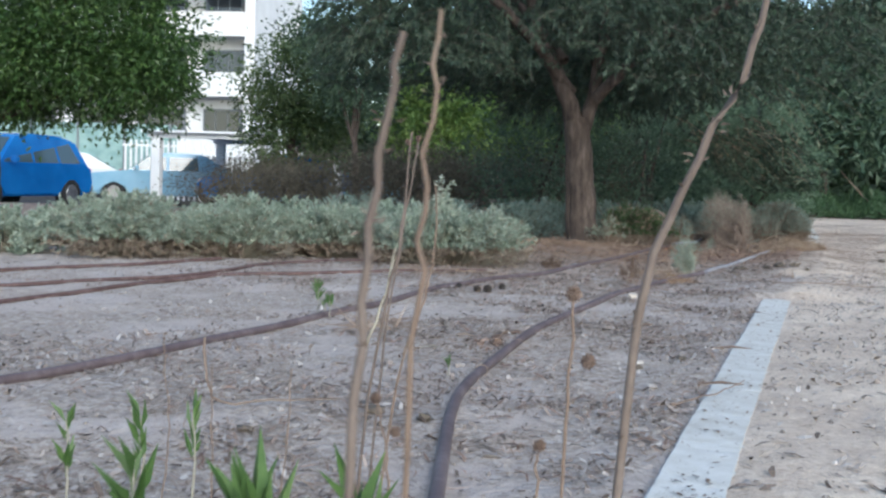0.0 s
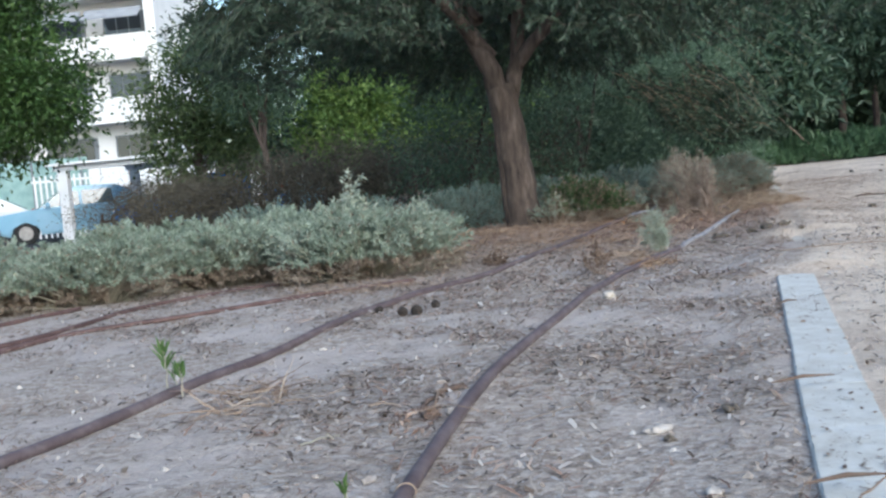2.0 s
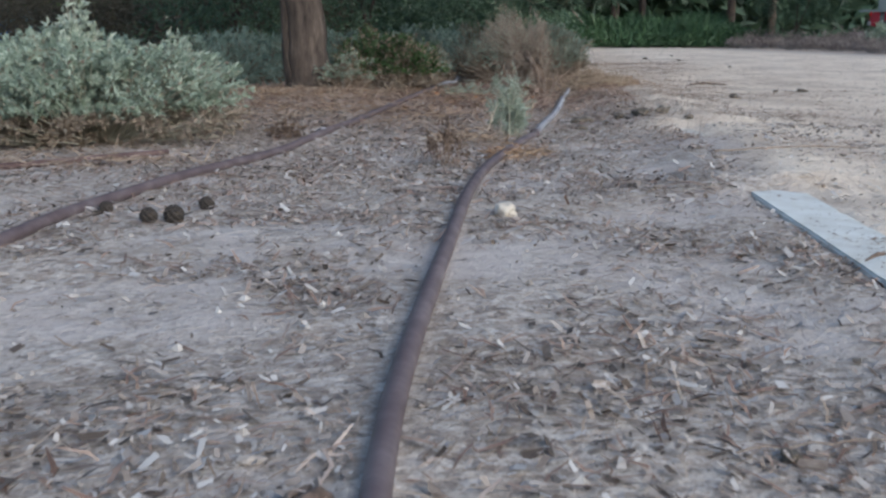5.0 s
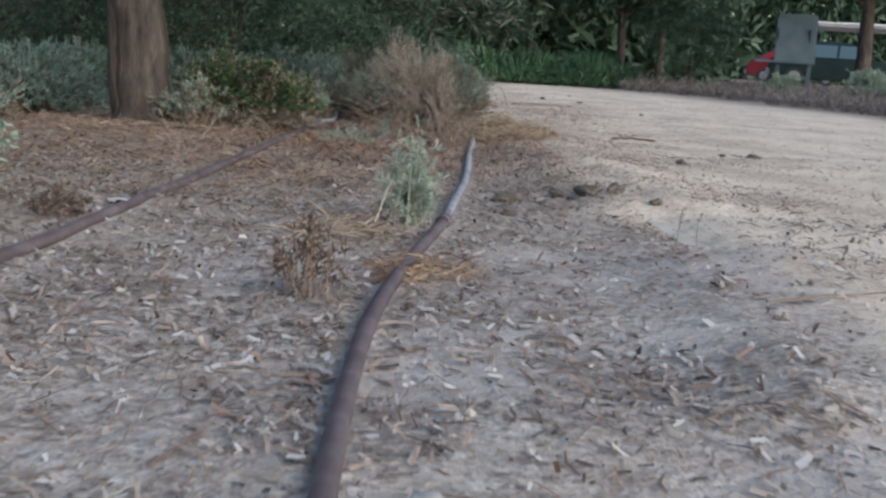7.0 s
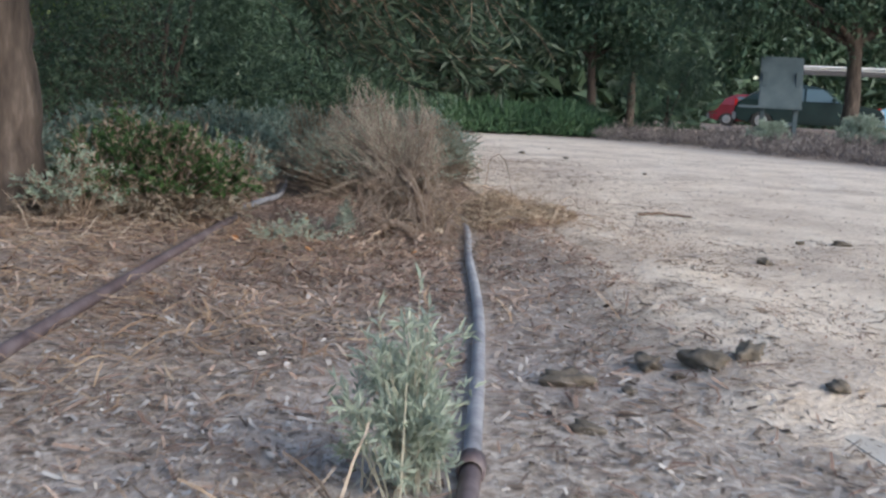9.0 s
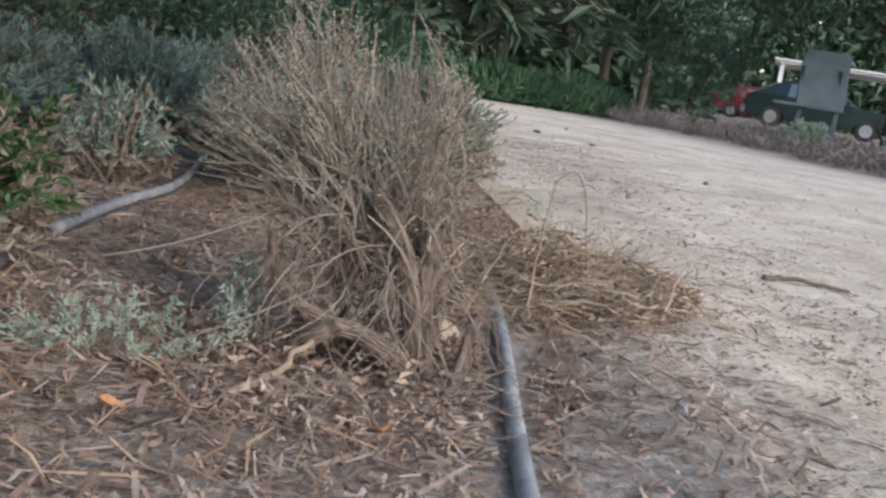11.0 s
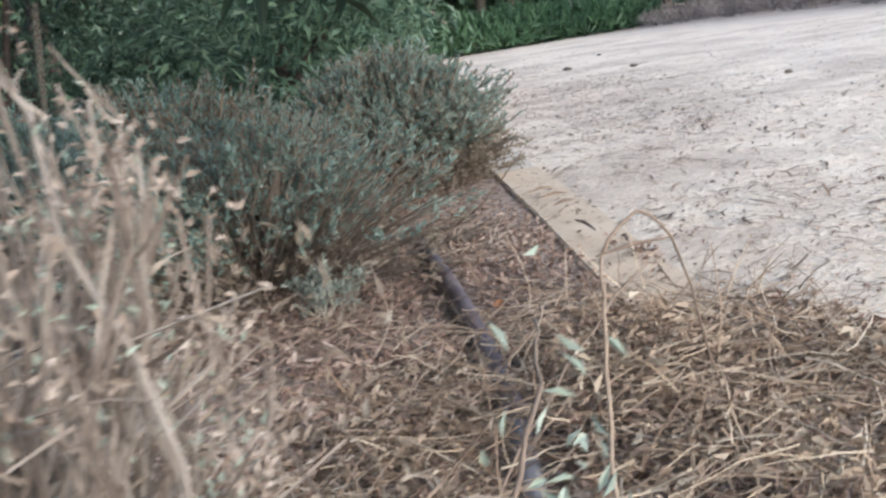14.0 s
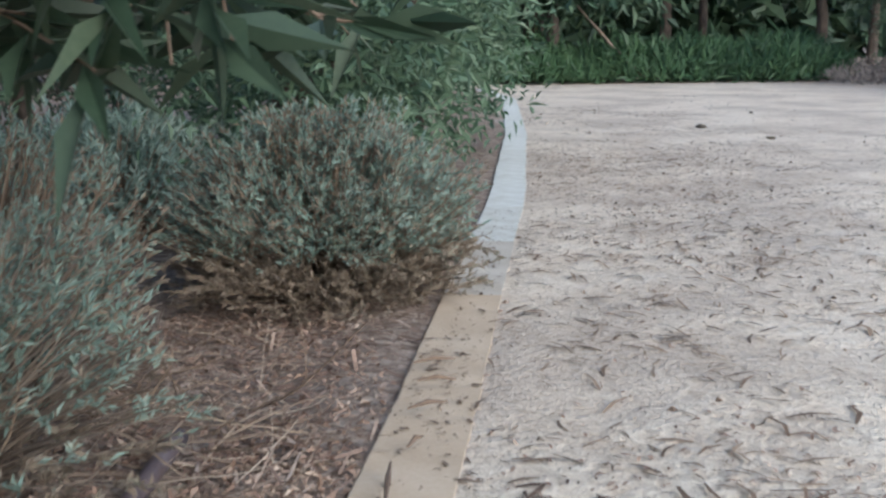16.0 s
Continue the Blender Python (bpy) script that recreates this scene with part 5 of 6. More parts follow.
def net_fence(at, turn, w, h):
    th = thing("net_fence", "teal green shade netting on a steel frame", "fence", at, turn)
    for i in range(int(w / 1.5) + 1):
        boxed("post", (i * 1.5 - .03, i * 1.5 + .03, -.03, .03, 0, h), M_GREYMETAL, th)
    k = 40
    X, Z = np.meshgrid(np.linspace(0, w, k), np.linspace(.1, h - .05, 14))
    Y = .05 + .05 * np.sin(X * 4.1 + Z) * (lattice(X * 2, Z * 2, 4) + .3)
    i = (np.arange(13)[:, None] * k + np.arange(k - 1)).ravel()
    V = np.concatenate([np.stack([X, Y, Z], -1).reshape(-1, 3), np.stack([X, Y + .02, Z], -1).reshape(-1, 3)])
    q = np.stack([i, i + 1, i + k + 1, i + k], 1)
    part("netting", mesh_np("netting", V, quads=np.concatenate([q, q[:, ::-1] + k * 14]), smooth=True), M_NET, th)


net_fence(on_ground(-16.5, 36.8), 8, 6.2, 2.5)


def notice_board(at, turn):
    th = thing("notice_board", "grey slanted notice board on two legs, tree shade in its colour", "sign", at, turn)
    for x in (-.2, .2):
        boxed("leg", (x - .028, x + .028, -.025, .025, 0, .95), M_BOARD, th, "", .005)
    boxed("crossbar", (-.172, .172, -.02, .02, .30, .34), M_BOARD, th)
    boxed("crossbar", (-.5, .26, -.11, -.07, .50, .53), M_BOARD, th)
    bm = bmesh.new()
    box(bm, -.26, .26, -.03, .02, 0, .66)
    bmesh.ops.bevel(bm, geom=bm.edges[:], offset=.01, segments=2, affect="EDGES")
    bmesh.ops.rotate(bm, matrix=Matrix.Rotation(radians(-14), 3, "X"), verts=bm.verts)
    bmesh.ops.translate(bm, vec=(0, -.06, .50), verts=bm.verts)
    part("panel", bm, M_BOARD, th, "blank grey panel")


notice_board(on_ground(10.02, 16.75), -32)

# ---- small things on the soil ----


def stone(label, at, r, material, squash=(1, .8, .6), name="stone", category="stone", group="", rough=.26, sink=.25):
    bm = bmesh.new()
    bmesh.ops.create_icosphere(bm, subdivisions=3, radius=1)
    off = Vector(RNG.uniform(-50, 50, 3))
    for v in bm.verts:
        v.co *= 1 + rough * 2 * noise.noise(v.co * 1.3 + off) + rough * noise.noise(v.co * 3.1 + off)
        v.co = Vector((v.co.x * squash[0], v.co.y * squash[1], v.co.z * squash[2])) * r
    z = float(height(*at)) + r * squash[2] * (1 - sink)
    return solo(name, bm_mesh(name, bm, True), material, label, category, (*at, z), float(RNG.uniform(0, 360)), group)


def cone_mesh(r):
    """A small dark cone: overlapping scales round an egg."""
    bm = bmesh.new()
    bmesh.ops.create_icosphere(bm, subdivisions=2, radius=r * .82)
    for i in range(46):
        t = (i + .5) / 46
        ph, a = math.acos(1 - 2 * t), i * 2.39996
        d = Vector((math.sin(ph) * math.cos(a), math.sin(ph) * math.sin(a), math.cos(ph)))
        m = d.to_track_quat("Z", "Y").to_matrix().to_4x4()
        bmesh.ops.create_cone(bm, cap_ends=True, segments=6, radius1=r * .27, radius2=r * .12, depth=r * .2, matrix=Matrix.Translation(d * r * .86) @ m)
    return bm_mesh("seed_cone", bm)


for x, y, r in [(0.47, 4.70, 0.0199), (0.508, 4.70, 0.0228), (0.56, 4.80, 0.0181), (0.40, 4.81, 0.0162)]:
    solo("seed_cone", cone_mesh(r * .76), M_CONE, "dark round seed cone lying on the soil", "cone", (x, y, float(height(x, y)) + r * .45), group="seed cones")

for x, y, r, sq, lab, mt in [
        (0.348, 2.52, 0.0211, (1.2, .9, .6), "dark brown clod on the soil", M_DUNG), (0.165, 2.36, 0.0186, (1.2, .9, .5), "dark brown clod on the soil", M_DUNG), (0.434, 2.48, 0.0161, (1, .9, .7), "dark clod beside the pipe", M_DUNG),
        (.86, 2.87, 0.0150, (1.2, .9, .6), "pale angular stone on soil", M_PEBBLE), (0.86, 3.18, 0.0200, (1.5, .8, .5), "pale stone with a brown stain", M_PEBBLE), (0.866, 3.13, 0.0136, (1, .8, .5), "brown clod against a stone", M_DUNG),
        (.47, 3.08, 0.0161, (1.5, .8, .45), "pale flat stone on soil", M_PEBBLE), (0.396, 3.12, 0.0093, (1.2, .9, .5), "small pale stone on soil", M_PEBBLE), (0.295, 4.25, 0.013, (1.3, .9, .5), "small white stone on soil", M_PEBBLE),
        (.975, 3.24, 0.0175, (1.3, .8, .6), "dark brown clod near the kerb", M_DUNG), (.94, 3.61, 0.0124, (1, .9, .6), "dark brown clod near the kerb", M_DUNG), (0.550, 3.40, 0.022, (1, .9, .8), "brown clod beside the pipe", M_ROOTBARK), (0.580, 3.41, 0.013, (1, .8, .8), "pinkish stone against a clod", M_PEBBLE),
        (1.74, 6.26, 0.029, (1.4, .9, .6), "dark crumbly clod of soil", M_DUNG), (1.87, 6.29, 0.026, (1.2, .9, .7), "dark crumbly clod of soil", M_DUNG), (1.92, 6.24, 0.034, (1.5, .9, .6), "dark crumbly clod of soil", M_DUNG), (2.0, 6.25, 0.029, (1.4, .9, .7), "dark crumbly clod of soil", M_DUNG), (2.73, 7.20, .026, (1.6, .9, .5), "dark clod on the path", M_DUNG), (1.67, 6.08, 0.0174, (1.6, .8, .55), "dark crumbly clod of soil", M_DUNG), (1.79, 6.2, 0.0136, (1, .9, .6), "dark crumbly clod of soil", M_DUNG), (1.87, 6.22, 0.0124, (1, .9, .6), "dark crumbly clod of soil", M_DUNG),
        (2.02, 6.1, 0.0186, (1.3, .9, .6), "brown clod at the kerb", M_DUNG), (1.72, 7.39, 0.0161, (1.2, .9, .6), "grey rounded stone in the litter", M_DUNG), (1.65, 7.43, 0.0186, (1.3, .9, .5), "grey rounded stone in the litter", M_DUNG),
        (1.60, 7.38, 0.0174, (1.2, .9, .6), "grey rounded stone in the litter", M_DUNG), (2.11, 7.72, .030, (1.3, .9, .8), "crumbly tan stone under the bush", M_KERBSAND), (2.11, 7.53, 0.0149, (1.3, .9, .6), "crumbly tan stone under the bush", M_PEBBLE),
        (4.785, 12.24, .013, (1.4, .9, .6), "small dark stone on the path", M_DUNG), (4.766, 12.94, .019, (1.2, .9, .6), "small dark stone on the path", M_DUNG), (4.375, 10.48, 0.012, (1.2, .9, .6), "small dark stone on the path", M_DUNG),
        (5.44, 13.85, .012, (1.3, .9, .6), "small dark stone on the path", M_DUNG), (3.22, 7.51, 0.024, (1.6, .8, .5), "dark clod on the path", M_DUNG), (3.12, 7.56, 0.014, (1.2, .9, .6), "dark clod on the path", M_DUNG),
        (2.70, 8.27, 0.0112, (1.2, .9, .5), "pale stone beside the kerb", M_PEBBLE), (1.02, 4.63, .030, (1.25, .9, .75), "cream angular stone beside the pipe", M_KERBMID), (.985, 4.9, 0.00868, (1.4, .9, .5), "pale small stone on soil", M_PEBBLE),
        (.565, 3.68, 0.0105, (1.3, .9, .6), "small pale stone on soil", M_PEBBLE), (1.24, 5.47, 0.00992, (1.8, .7, .6), "brown clod beside the straw", M_DUNG)]:
    stone(lab, (x, y), r * (.66 if y < 9 else 1), mt, sq, sink=.4, rough=.42 if mt is M_DUNG else .26)


def stick(label, pts, r, material, name="stick", bumpy=.0015):
    cur = flowing([(x, y, float(height(x, y)) + z) for x, y, z in pts], 14, bumpy)
    V, Q = tubes(cur[None], (np.linspace(1, .6, 14) * r)[None], 7)
    ends = [len(V), len(V) + 1]
    V = np.concatenate([V, cur[:1], cur[-1:]])
    k = np.arange(7)
    T = np.concatenate([np.stack([np.full(7, ends[0]), (k + 1) % 7, k], 1), np.stack([np.full(7, ends[1]), k + 91, (k + 1) % 7 + 91], 1)])
    return solo(name, mesh_np(name, V, T, Q, smooth=True), material, label, "stick")


stick("bleached white stick on the litter", [(2.290, 7.800, .02), (2.330, 7.790, .028), (2.380, 7.750, .02)], .004, M_TWIGPALE)
stick("pale broken twig standing in the litter", [(2.260, 7.800, .0), (2.275, 7.820, .07), (2.290, 7.840, .14), (2.304, 7.860, .185)], .0017, M_STRAW, bumpy=.0008)
stick("thin bent brown twig in the litter", [(2.304, 7.860, .185), (2.330, 7.865, .205), (2.360, 7.880, .18), (2.390, 7.904, .115), (2.410, 7.920, .02)], .0012, M_TWIG, bumpy=.0008)
stick("orange-brown peeled bark strip", [(1.790, 7.430, .012), (1.840, 7.470, .02), (1.890, 7.530, .04), (1.920, 7.560, .05)], .0045, M_STRAW)
stick("thin straw stem across the pipe", [(.50, 3.40, .012), (.58, 3.38, .026), (.66, 3.35, .010)], .0009, M_STRAW)
stick("curled tan bark piece on the bare soil", [(.445, 3.50, .003), (.47, 3.505, .009), (.50, 3.49, .003)], .0032, M_TWIGPALE, bumpy=.0005)
stick("brown root half out of the soil", [(.61, 3.61, -.002), (.58, 3.585, .010), (.556, 3.52, .012), (.545, 3.48, .008), (.53, 3.43, -.002)], .0055, M_ROOTBARK, bumpy=.004)
stick("thin brown root beside the pipe", [(.60, 3.63, .0), (.566, 3.56, .008), (.56, 3.49, .014), (.54, 3.40, .002)], .0028, M_TWIG, bumpy=.004)
stick("bleached twig on the bare soil", [(.355, 3.305, .004), (.385, 3.325, .008), (.41, 3.35, .004)], .0016, M_GREYTWIG)
stick("brown straw stem on the chips", [(.68, 3.30, .004), (.74, 3.33, .010), (.80, 3.40, .004)], .0009, M_TWIGPALE)
stick("brown straw stem on the chips", [(.90, 3.62, .004), (.98, 3.62, .008), (1.05, 3.60, .004)], .0009, M_TWIGPALE)
stick("brown straw stem on the chips", [(.25, 3.62, .004), (.33, 3.64, .008), (.40, 3.70, .004)], .0012, M_TWIG)
stick("thin grey twig arched on the soil", [(0.0531, 2.52, .12), (0.0634, 2.50, .06), (0.0736, 2.48, .012), (0.153, 2.53, .01), (0.272, 2.6, .008)], .0022, M_TWIG)
stick("brown twig leaning on the kerb", [(.86, 2.62, .012), (.95, 2.72, .02), (1.02, 2.78, .035)], .0018, M_TWIG)
stick("long thin brown twig on the path edge", [(1.62, 5.12, .008), (1.85, 5.16, .012), (2.05, 5.22, .008)], .0018, M_TWIG)
stick("brown twig beside the pipe", [(0.807, 4.75, .006), (0.866, 4.9, .012), (0.903, 5.1, .006)], .0009, M_TWIGPALE)
stick("dark stick on the path", [(3.080, 8.360, .004), (3.160, 8.350, .012), (3.240, 8.280, .006)], .006, M_LITTER)
stick("tan stem lying over the litter", [(2.190, 7.860, .03), (2.310, 7.980, .07), (2.490, 8.140, .10), (2.610, 8.310, .03)], .0012, M_TWIG)
stick("arched dry stem beside the kerb", [(2.450, 7.760, .01), (2.510, 7.830, .06), (2.590, 7.910, .07), (2.640, 7.960, .03)], .0018, M_STRAW)
stick("grey dry branch with fine twigs", [(2.110, 7.660, .05), (2.190, 7.780, .08), (2.280, 7.920, .10), (2.340, 8.060, .10)], .0022, M_TWIG)
stick("fallen pale branch at the edge of the grove", [(6.5, 18.5, .04), (6.15, 18.5, .35), (5.8, 18.6, .75)], .02, M_TWIGPALE)
for x, y, a, ln in [(2.73, 8.76, 10, .10), (2.80, 8.97, 70, .05), (2.835, 9.14, 80, .055), (2.825, 9.06, 95, .045), (2.77, 8.86, 35, .035), (2.70, 8.56, 85, .12), (2.72, 8.62, 20, .04), (1.1, 3.3, 80, .1), (1.33, 4.1, 60, .06), (.98, 2.8, 85, .09)]:
    c, s = math.cos(radians(a)) * ln / 2, math.sin(radians(a)) * ln / 2
    cur = np.array([(x - s, y - c, .032), (x, y, .036), (x + s, y + c, .032)])
    V, Q = tubes(cur[None], np.array([[.0012, .0030, .001]]), 6)
    solo("leaf_fragment", mesh_np("leaf_fragment", V, quads=Q), M_LITTER, "curled brown leaf fragment on the kerb", "leaf", group="leaf fragments on the kerb")


def weed_stalk(label, pts, r, heads=(), material=None, head_r=.012):
    x, y = pts[0][:2]
    z = float(height(x, y))
    th = thing("weed_stalk", label, "weed", (x, y, z), group="tall dry weed stalks")
    cur = flowing([(a - x, b - y, c - z * (c > 0)) for a, b, c in pts], 16, .0008)
    V, Q = tubes(cur[None], np.linspace(r, r * .6, 16)[None], 7)
    part("stem", mesh_np("stem", V, quads=Q, smooth=True), material or M_STALK, th)
    m = 34
    k = RNG.integers(3, 15, m)
    off = RNG.normal(size=(m, 3))
    Vb, Tb = leaves(cur[k] + off * .001, off * (1, 1, .4) + (0, 0, .9), RNG.uniform(1.4, 2.8, m) * r, RNG.uniform(.4, .8, m) * r, fold=.4, droop=.3)
    part("bract_mass", mesh_np("bract_mass", Vb, Tb), M_STALK, th, "withered brown bracts")
    for hx, hy, hz in heads:
        bm = bmesh.new()
        bmesh.ops.create_icosphere(bm, subdivisions=2, radius=head_r * .55)
        poked = bmesh.ops.poke(bm, faces=bm.faces[:])
        for v in poked["verts"]:
            v.co *= float(RNG.uniform(1.25, 1.7))
        bmesh.ops.translate(bm, vec=(hx - x, hy - y, hz - z), verts=bm.verts)
        part("seed_head", bm, M_ROOTBARK, th, "brown bristly seed head")
    return th


weed_stalk("pale dry weed stalk standing tall", [(0.513, 0.902, 0.000), (0.515, 0.902, 0.329), (0.518, 0.910, 0.365), (0.520, 0.913, 0.392), (0.523, 0.913, 0.420), (0.526, 0.911, 0.439)], .0015)
weed_stalk("thin brown weed stalk", [(0.528, 0.907, 0.000), (0.530, 0.907, 0.366), (0.532, 0.910, 0.393), (0.533, 0.910, 0.420), (0.535, 0.907, 0.444)], .0009, material=M_TWIG)
weed_stalk("leaning dry weed stalk", [(0.586, 1.016, 0.000), (0.590, 1.016, 0.346), (0.602, 1.018, 0.385), (0.611, 1.017, 0.409), (0.624, 1.014, 0.433), (0.632, 1.009, 0.454), (0.634, 1.006, 0.472)], .0018)
weed_stalk("short weed with bristly heads", [(0.579, 1.146, 0.000), (0.583, 1.146, 0.283), (0.584, 1.153, 0.318), (0.585, 1.157, 0.354)], .0010, [(0.585, 1.157, 0.354), (0.595, 1.183, 0.319)], M_TWIG, .0055)
weed_stalk("short weed with a bristly head", [(0.569, 1.220, 0.000), (0.573, 1.220, 0.247), (0.575, 1.225, 0.267)], .0010, [(0.575, 1.225, 0.267)], M_TWIG, .005)
weed_stalk("short weed with bristly heads", [(0.480, 1.361, 0.000), (0.484, 1.361, 0.204), (0.479, 1.368, 0.232), (0.472, 1.373, 0.259)], .0010, [(0.472, 1.373, 0.259), (0.486, 1.369, 0.238)], M_TWIG, .0055)
weed_stalk("pale dry weed stalk with a small head", [(.425, 1.60, 0), (.439, 1.62, .233), (.453, 1.62, .301), (.463, 1.62, .349), (.467, 1.62, .397), (.470, 1.62, .445)], .0015, [(.467, 1.62, .436)], head_r=.004)
weed_stalk("pale dry weed stalk with a small head", [(.435, 1.62, 0), (.446, 1.63, .235), (.459, 1.63, .330), (.471, 1.63, .400), (.475, 1.63, .440)], .0012, [(.475, 1.63, .440)], head_r=.004)
weed_stalk("thin grey-green weed stem on dry soil", [(.41, 1.61, 0), (.427, 1.62, .235), (.442, 1.62, .272), (.455, 1.62, .316), (.459, 1.62, .344)], .0016, material=M_GREYTWIG)
weed_stalk("brown weed stalk with a dry tip", [(.44, 1.61, 0), (.458, 1.62, .235), (.479, 1.62, .279), (.489, 1.62, .303), (.493, 1.62, .344), (.494, 1.62, .372), (.492, 1.62, .400)], .0012, material=M_TWIG)
weed_stalk("small dry sprig beside the kerb", [(1.79, 5.63, 0), (1.795, 5.63, .05), (1.80, 5.63, .09)], .0008, material=M_TWIG)
weed_stalk("small dry sprig beside the kerb", [(1.83, 5.62, 0), (1.825, 5.62, .05), (1.83, 5.62, .08)], .0008, material=M_TWIG)
weed_stalk("thin dry weed stalk", [(0.263, 1.728, 0), (0.273, 1.729, 0.094), (0.268, 1.738, 0.214)], .0010, material=M_TWIG)
weed_stalk("thin dry weed stalk", [(0.343, 1.679, 0), (0.353, 1.679, 0.093), (0.359, 1.679, 0.223)], .0010, material=M_TWIG)
weed_stalk("thin dry weed stalk", [(0.161, 1.927, 0), (0.171, 1.928, 0.095), (0.161, 1.927, 0.215)], .0010, material=M_TWIG)


def green_weed(at, h, n, L):
    z = float(height(*at))
    th = thing("green_weed", "fresh green weed seedling with narrow leaves", "weed", (*at, z), group="green weed seedlings")
    cur = flowing([(0, 0, 0), (.004, 0, h * .5), (0, 0, h)], 8, .001)
    V, Q = tubes(cur[None], np.linspace(.0018, .0010, 8)[None], 5)
    part("stem", mesh_np("stem", V, quads=Q), M_GREYTWIG, th)
    a = RNG.uniform(0, 2 * np.pi, n)
    P = np.stack([np.zeros(n), np.zeros(n), RNG.uniform(h * .45, h * .98, n)], 1)
    D = np.stack([np.cos(a) * .45, np.sin(a) * .45, np.full(n, 1.0)], 1) + RNG.normal(size=(n, 3)) * .12
    V, T = leaves(P, D, L * RNG.uniform(.7, 1.2, n), L * .2, fold=.2)
    part("foliage", mesh_np("foliage", V, T), M_WEED, th)


for x, y, h, n, L in [(0.405, 1.317, .19, 60, .055), (0.468, 1.347, .185, 22, .05), (0.285, 1.448, .19, 16, .045), (0.358, 1.284, 0.111, 10, .04), (0.064, 1.882, 0.126, 12, .04), (0.134, 1.933, 0.116, 12, .04), (0.183, 1.983, 0.115, 10, .035),
                      (.025, 3.87, .085, 16, .04), (.07, 3.80, .05, 10, .035), (.45, 2.95, .032, 9, .022), (.05, 3.84, .04, 8, .03)]:
    green_weed((x, y), h, n, L)



def dead_leaf_mesh(L, W):
    """A broad curled dry leaf."""
    u, v = np.meshgrid(np.linspace(0, 1, 9), np.linspace(-1, 1, 7), indexing="ij")
    w = W * .5 * np.sin(np.pi * np.clip(u, .03, .97)) ** .7
    V = np.stack([v * w, (u - .5) * L, .35 * L * (u - .5) ** 2 * 2 + .5 * w * v ** 2 + .04 * L * np.sin(7 * u + 3 * v)], -1).reshape(-1, 3)
    i = (np.arange(8)[:, None] * 7 + np.arange(6)).ravel()
    me = mesh_np("dead_leaf", V, quads=np.stack([i, i + 1, i + 8, i + 7], 1), smooth=True)
    me.materials.append(M_DEADLEAF)
    return me


for k, (x, y, L) in enumerate([(2.07, 7.62, .028), (2.08, 7.68, .026), (1.69, 7.40, .024), (1.92, 7.36, .024), (1.82, 7.95, .02), (1.08, 5.9, .014), (2.19, 7.72, .02), (2.48, 8.5, .02), (1.55, 7.5, .022), (1.3, 6.9, .02)]):
    leaf = solo("dead_leaf", dead_leaf_mesh(L, L * .62), M_DEADLEAF, "curled orange-brown dead leaf on the litter", "leaf", (x, y, float(height(x, y)) + .012), 47 * k, "dead leaves on the litter")
    leaf.rotation_euler = (.4 * math.sin(k), .5 * math.cos(2 * k), radians(47 * k))

# ---- litter that nobody could count ----


def scatter(n, x0, x1, y0, y1, keep):
    x, y = RNG.uniform(x0, x1, n), RNG.uniform(y0, y1, n)
    k = RNG.random(n) < keep(x, y)
    return x[k], y[k]


def off_pipes(x, y, gap=.02):
    """False where a pipe lies."""
    ok = np.ones(len(x), bool)
    for line in PIPE_LINES:
        for (ax, ay), (bx, by) in zip(line[:-1], line[1:]):
            t = np.clip(((x - ax) * (bx - ax) + (y - ay) * (by - ay)) / ((bx - ax) ** 2 + (by - ay) ** 2), 0, 1)
            ok &= np.hypot(x - ax - t * (bx - ax), y - ay - t * (by - ay)) > gap
    return ok


def leaf_heap(label, at, rx, ry, h, n, L, W, material):
    """Loose curled dry leaves heaped on the ground."""
    a, q = RNG.uniform(0, 2 * np.pi, n), np.sqrt(RNG.random(n))
    lump = lattice(rx * q * np.cos(a) * 14 + 20, ry * q * np.sin(a) * 14 + 20, 77)
    px, py = at[0] + rx * q * np.cos(a), at[1] + ry * q * np.sin(a)
    free = off_pipes(px, py, .028)
    px, py, q, lump = px[free], py[free], q[free], lump[free]
    n = len(px)
    P = np.stack([px, py, height(px, py) + RNG.random(n) * h * (1 - .8 * q) * (.3 + 1.4 * lump) + .002], 1)
    k = RNG.random(n) ** 2
    V, T = leaves(P, RNG.normal(size=(n, 3)) * (1, 1, .45), L * (.4 + 1.1 * k), W * (.4 + 1.1 * k), fold=.5, droop=.35)
    solo("leaf_litter", mesh_np("leaf_litter", V, T), material, label, "leaves", kind="stuff")


leaf_heap("curled tan leaves heaped on the twigs", (2.36, 8.04), .27, .30, .075, 9000, .012, .0030, M_HAY)
leaf_heap("red-brown dry leaves in the heap", (2.35, 8.08), .30, .36, .05, 4500, .012, .0042, M_REDBARK)
leaf_heap("red-brown dry leaves under the lavender", (2.42, 8.68), .34, .34, .02, 4500, .011, .0036, M_REDBARK)
leaf_heap("red-brown dry leaves along the kerb", (2.60, 9.2), .18, .45, .010, 2600, .010, .0034, M_REDBARK)
leaf_heap("red-brown dry leaves under the dead bush", (1.95, 7.55), .24, .22, .04, 4200, .012, .004, M_REDBARK)
leaf_heap("brown withered leaves beside the pipe", (.535, 3.36), .05, .08, .03, 140, .010, .004, M_REDBARK)


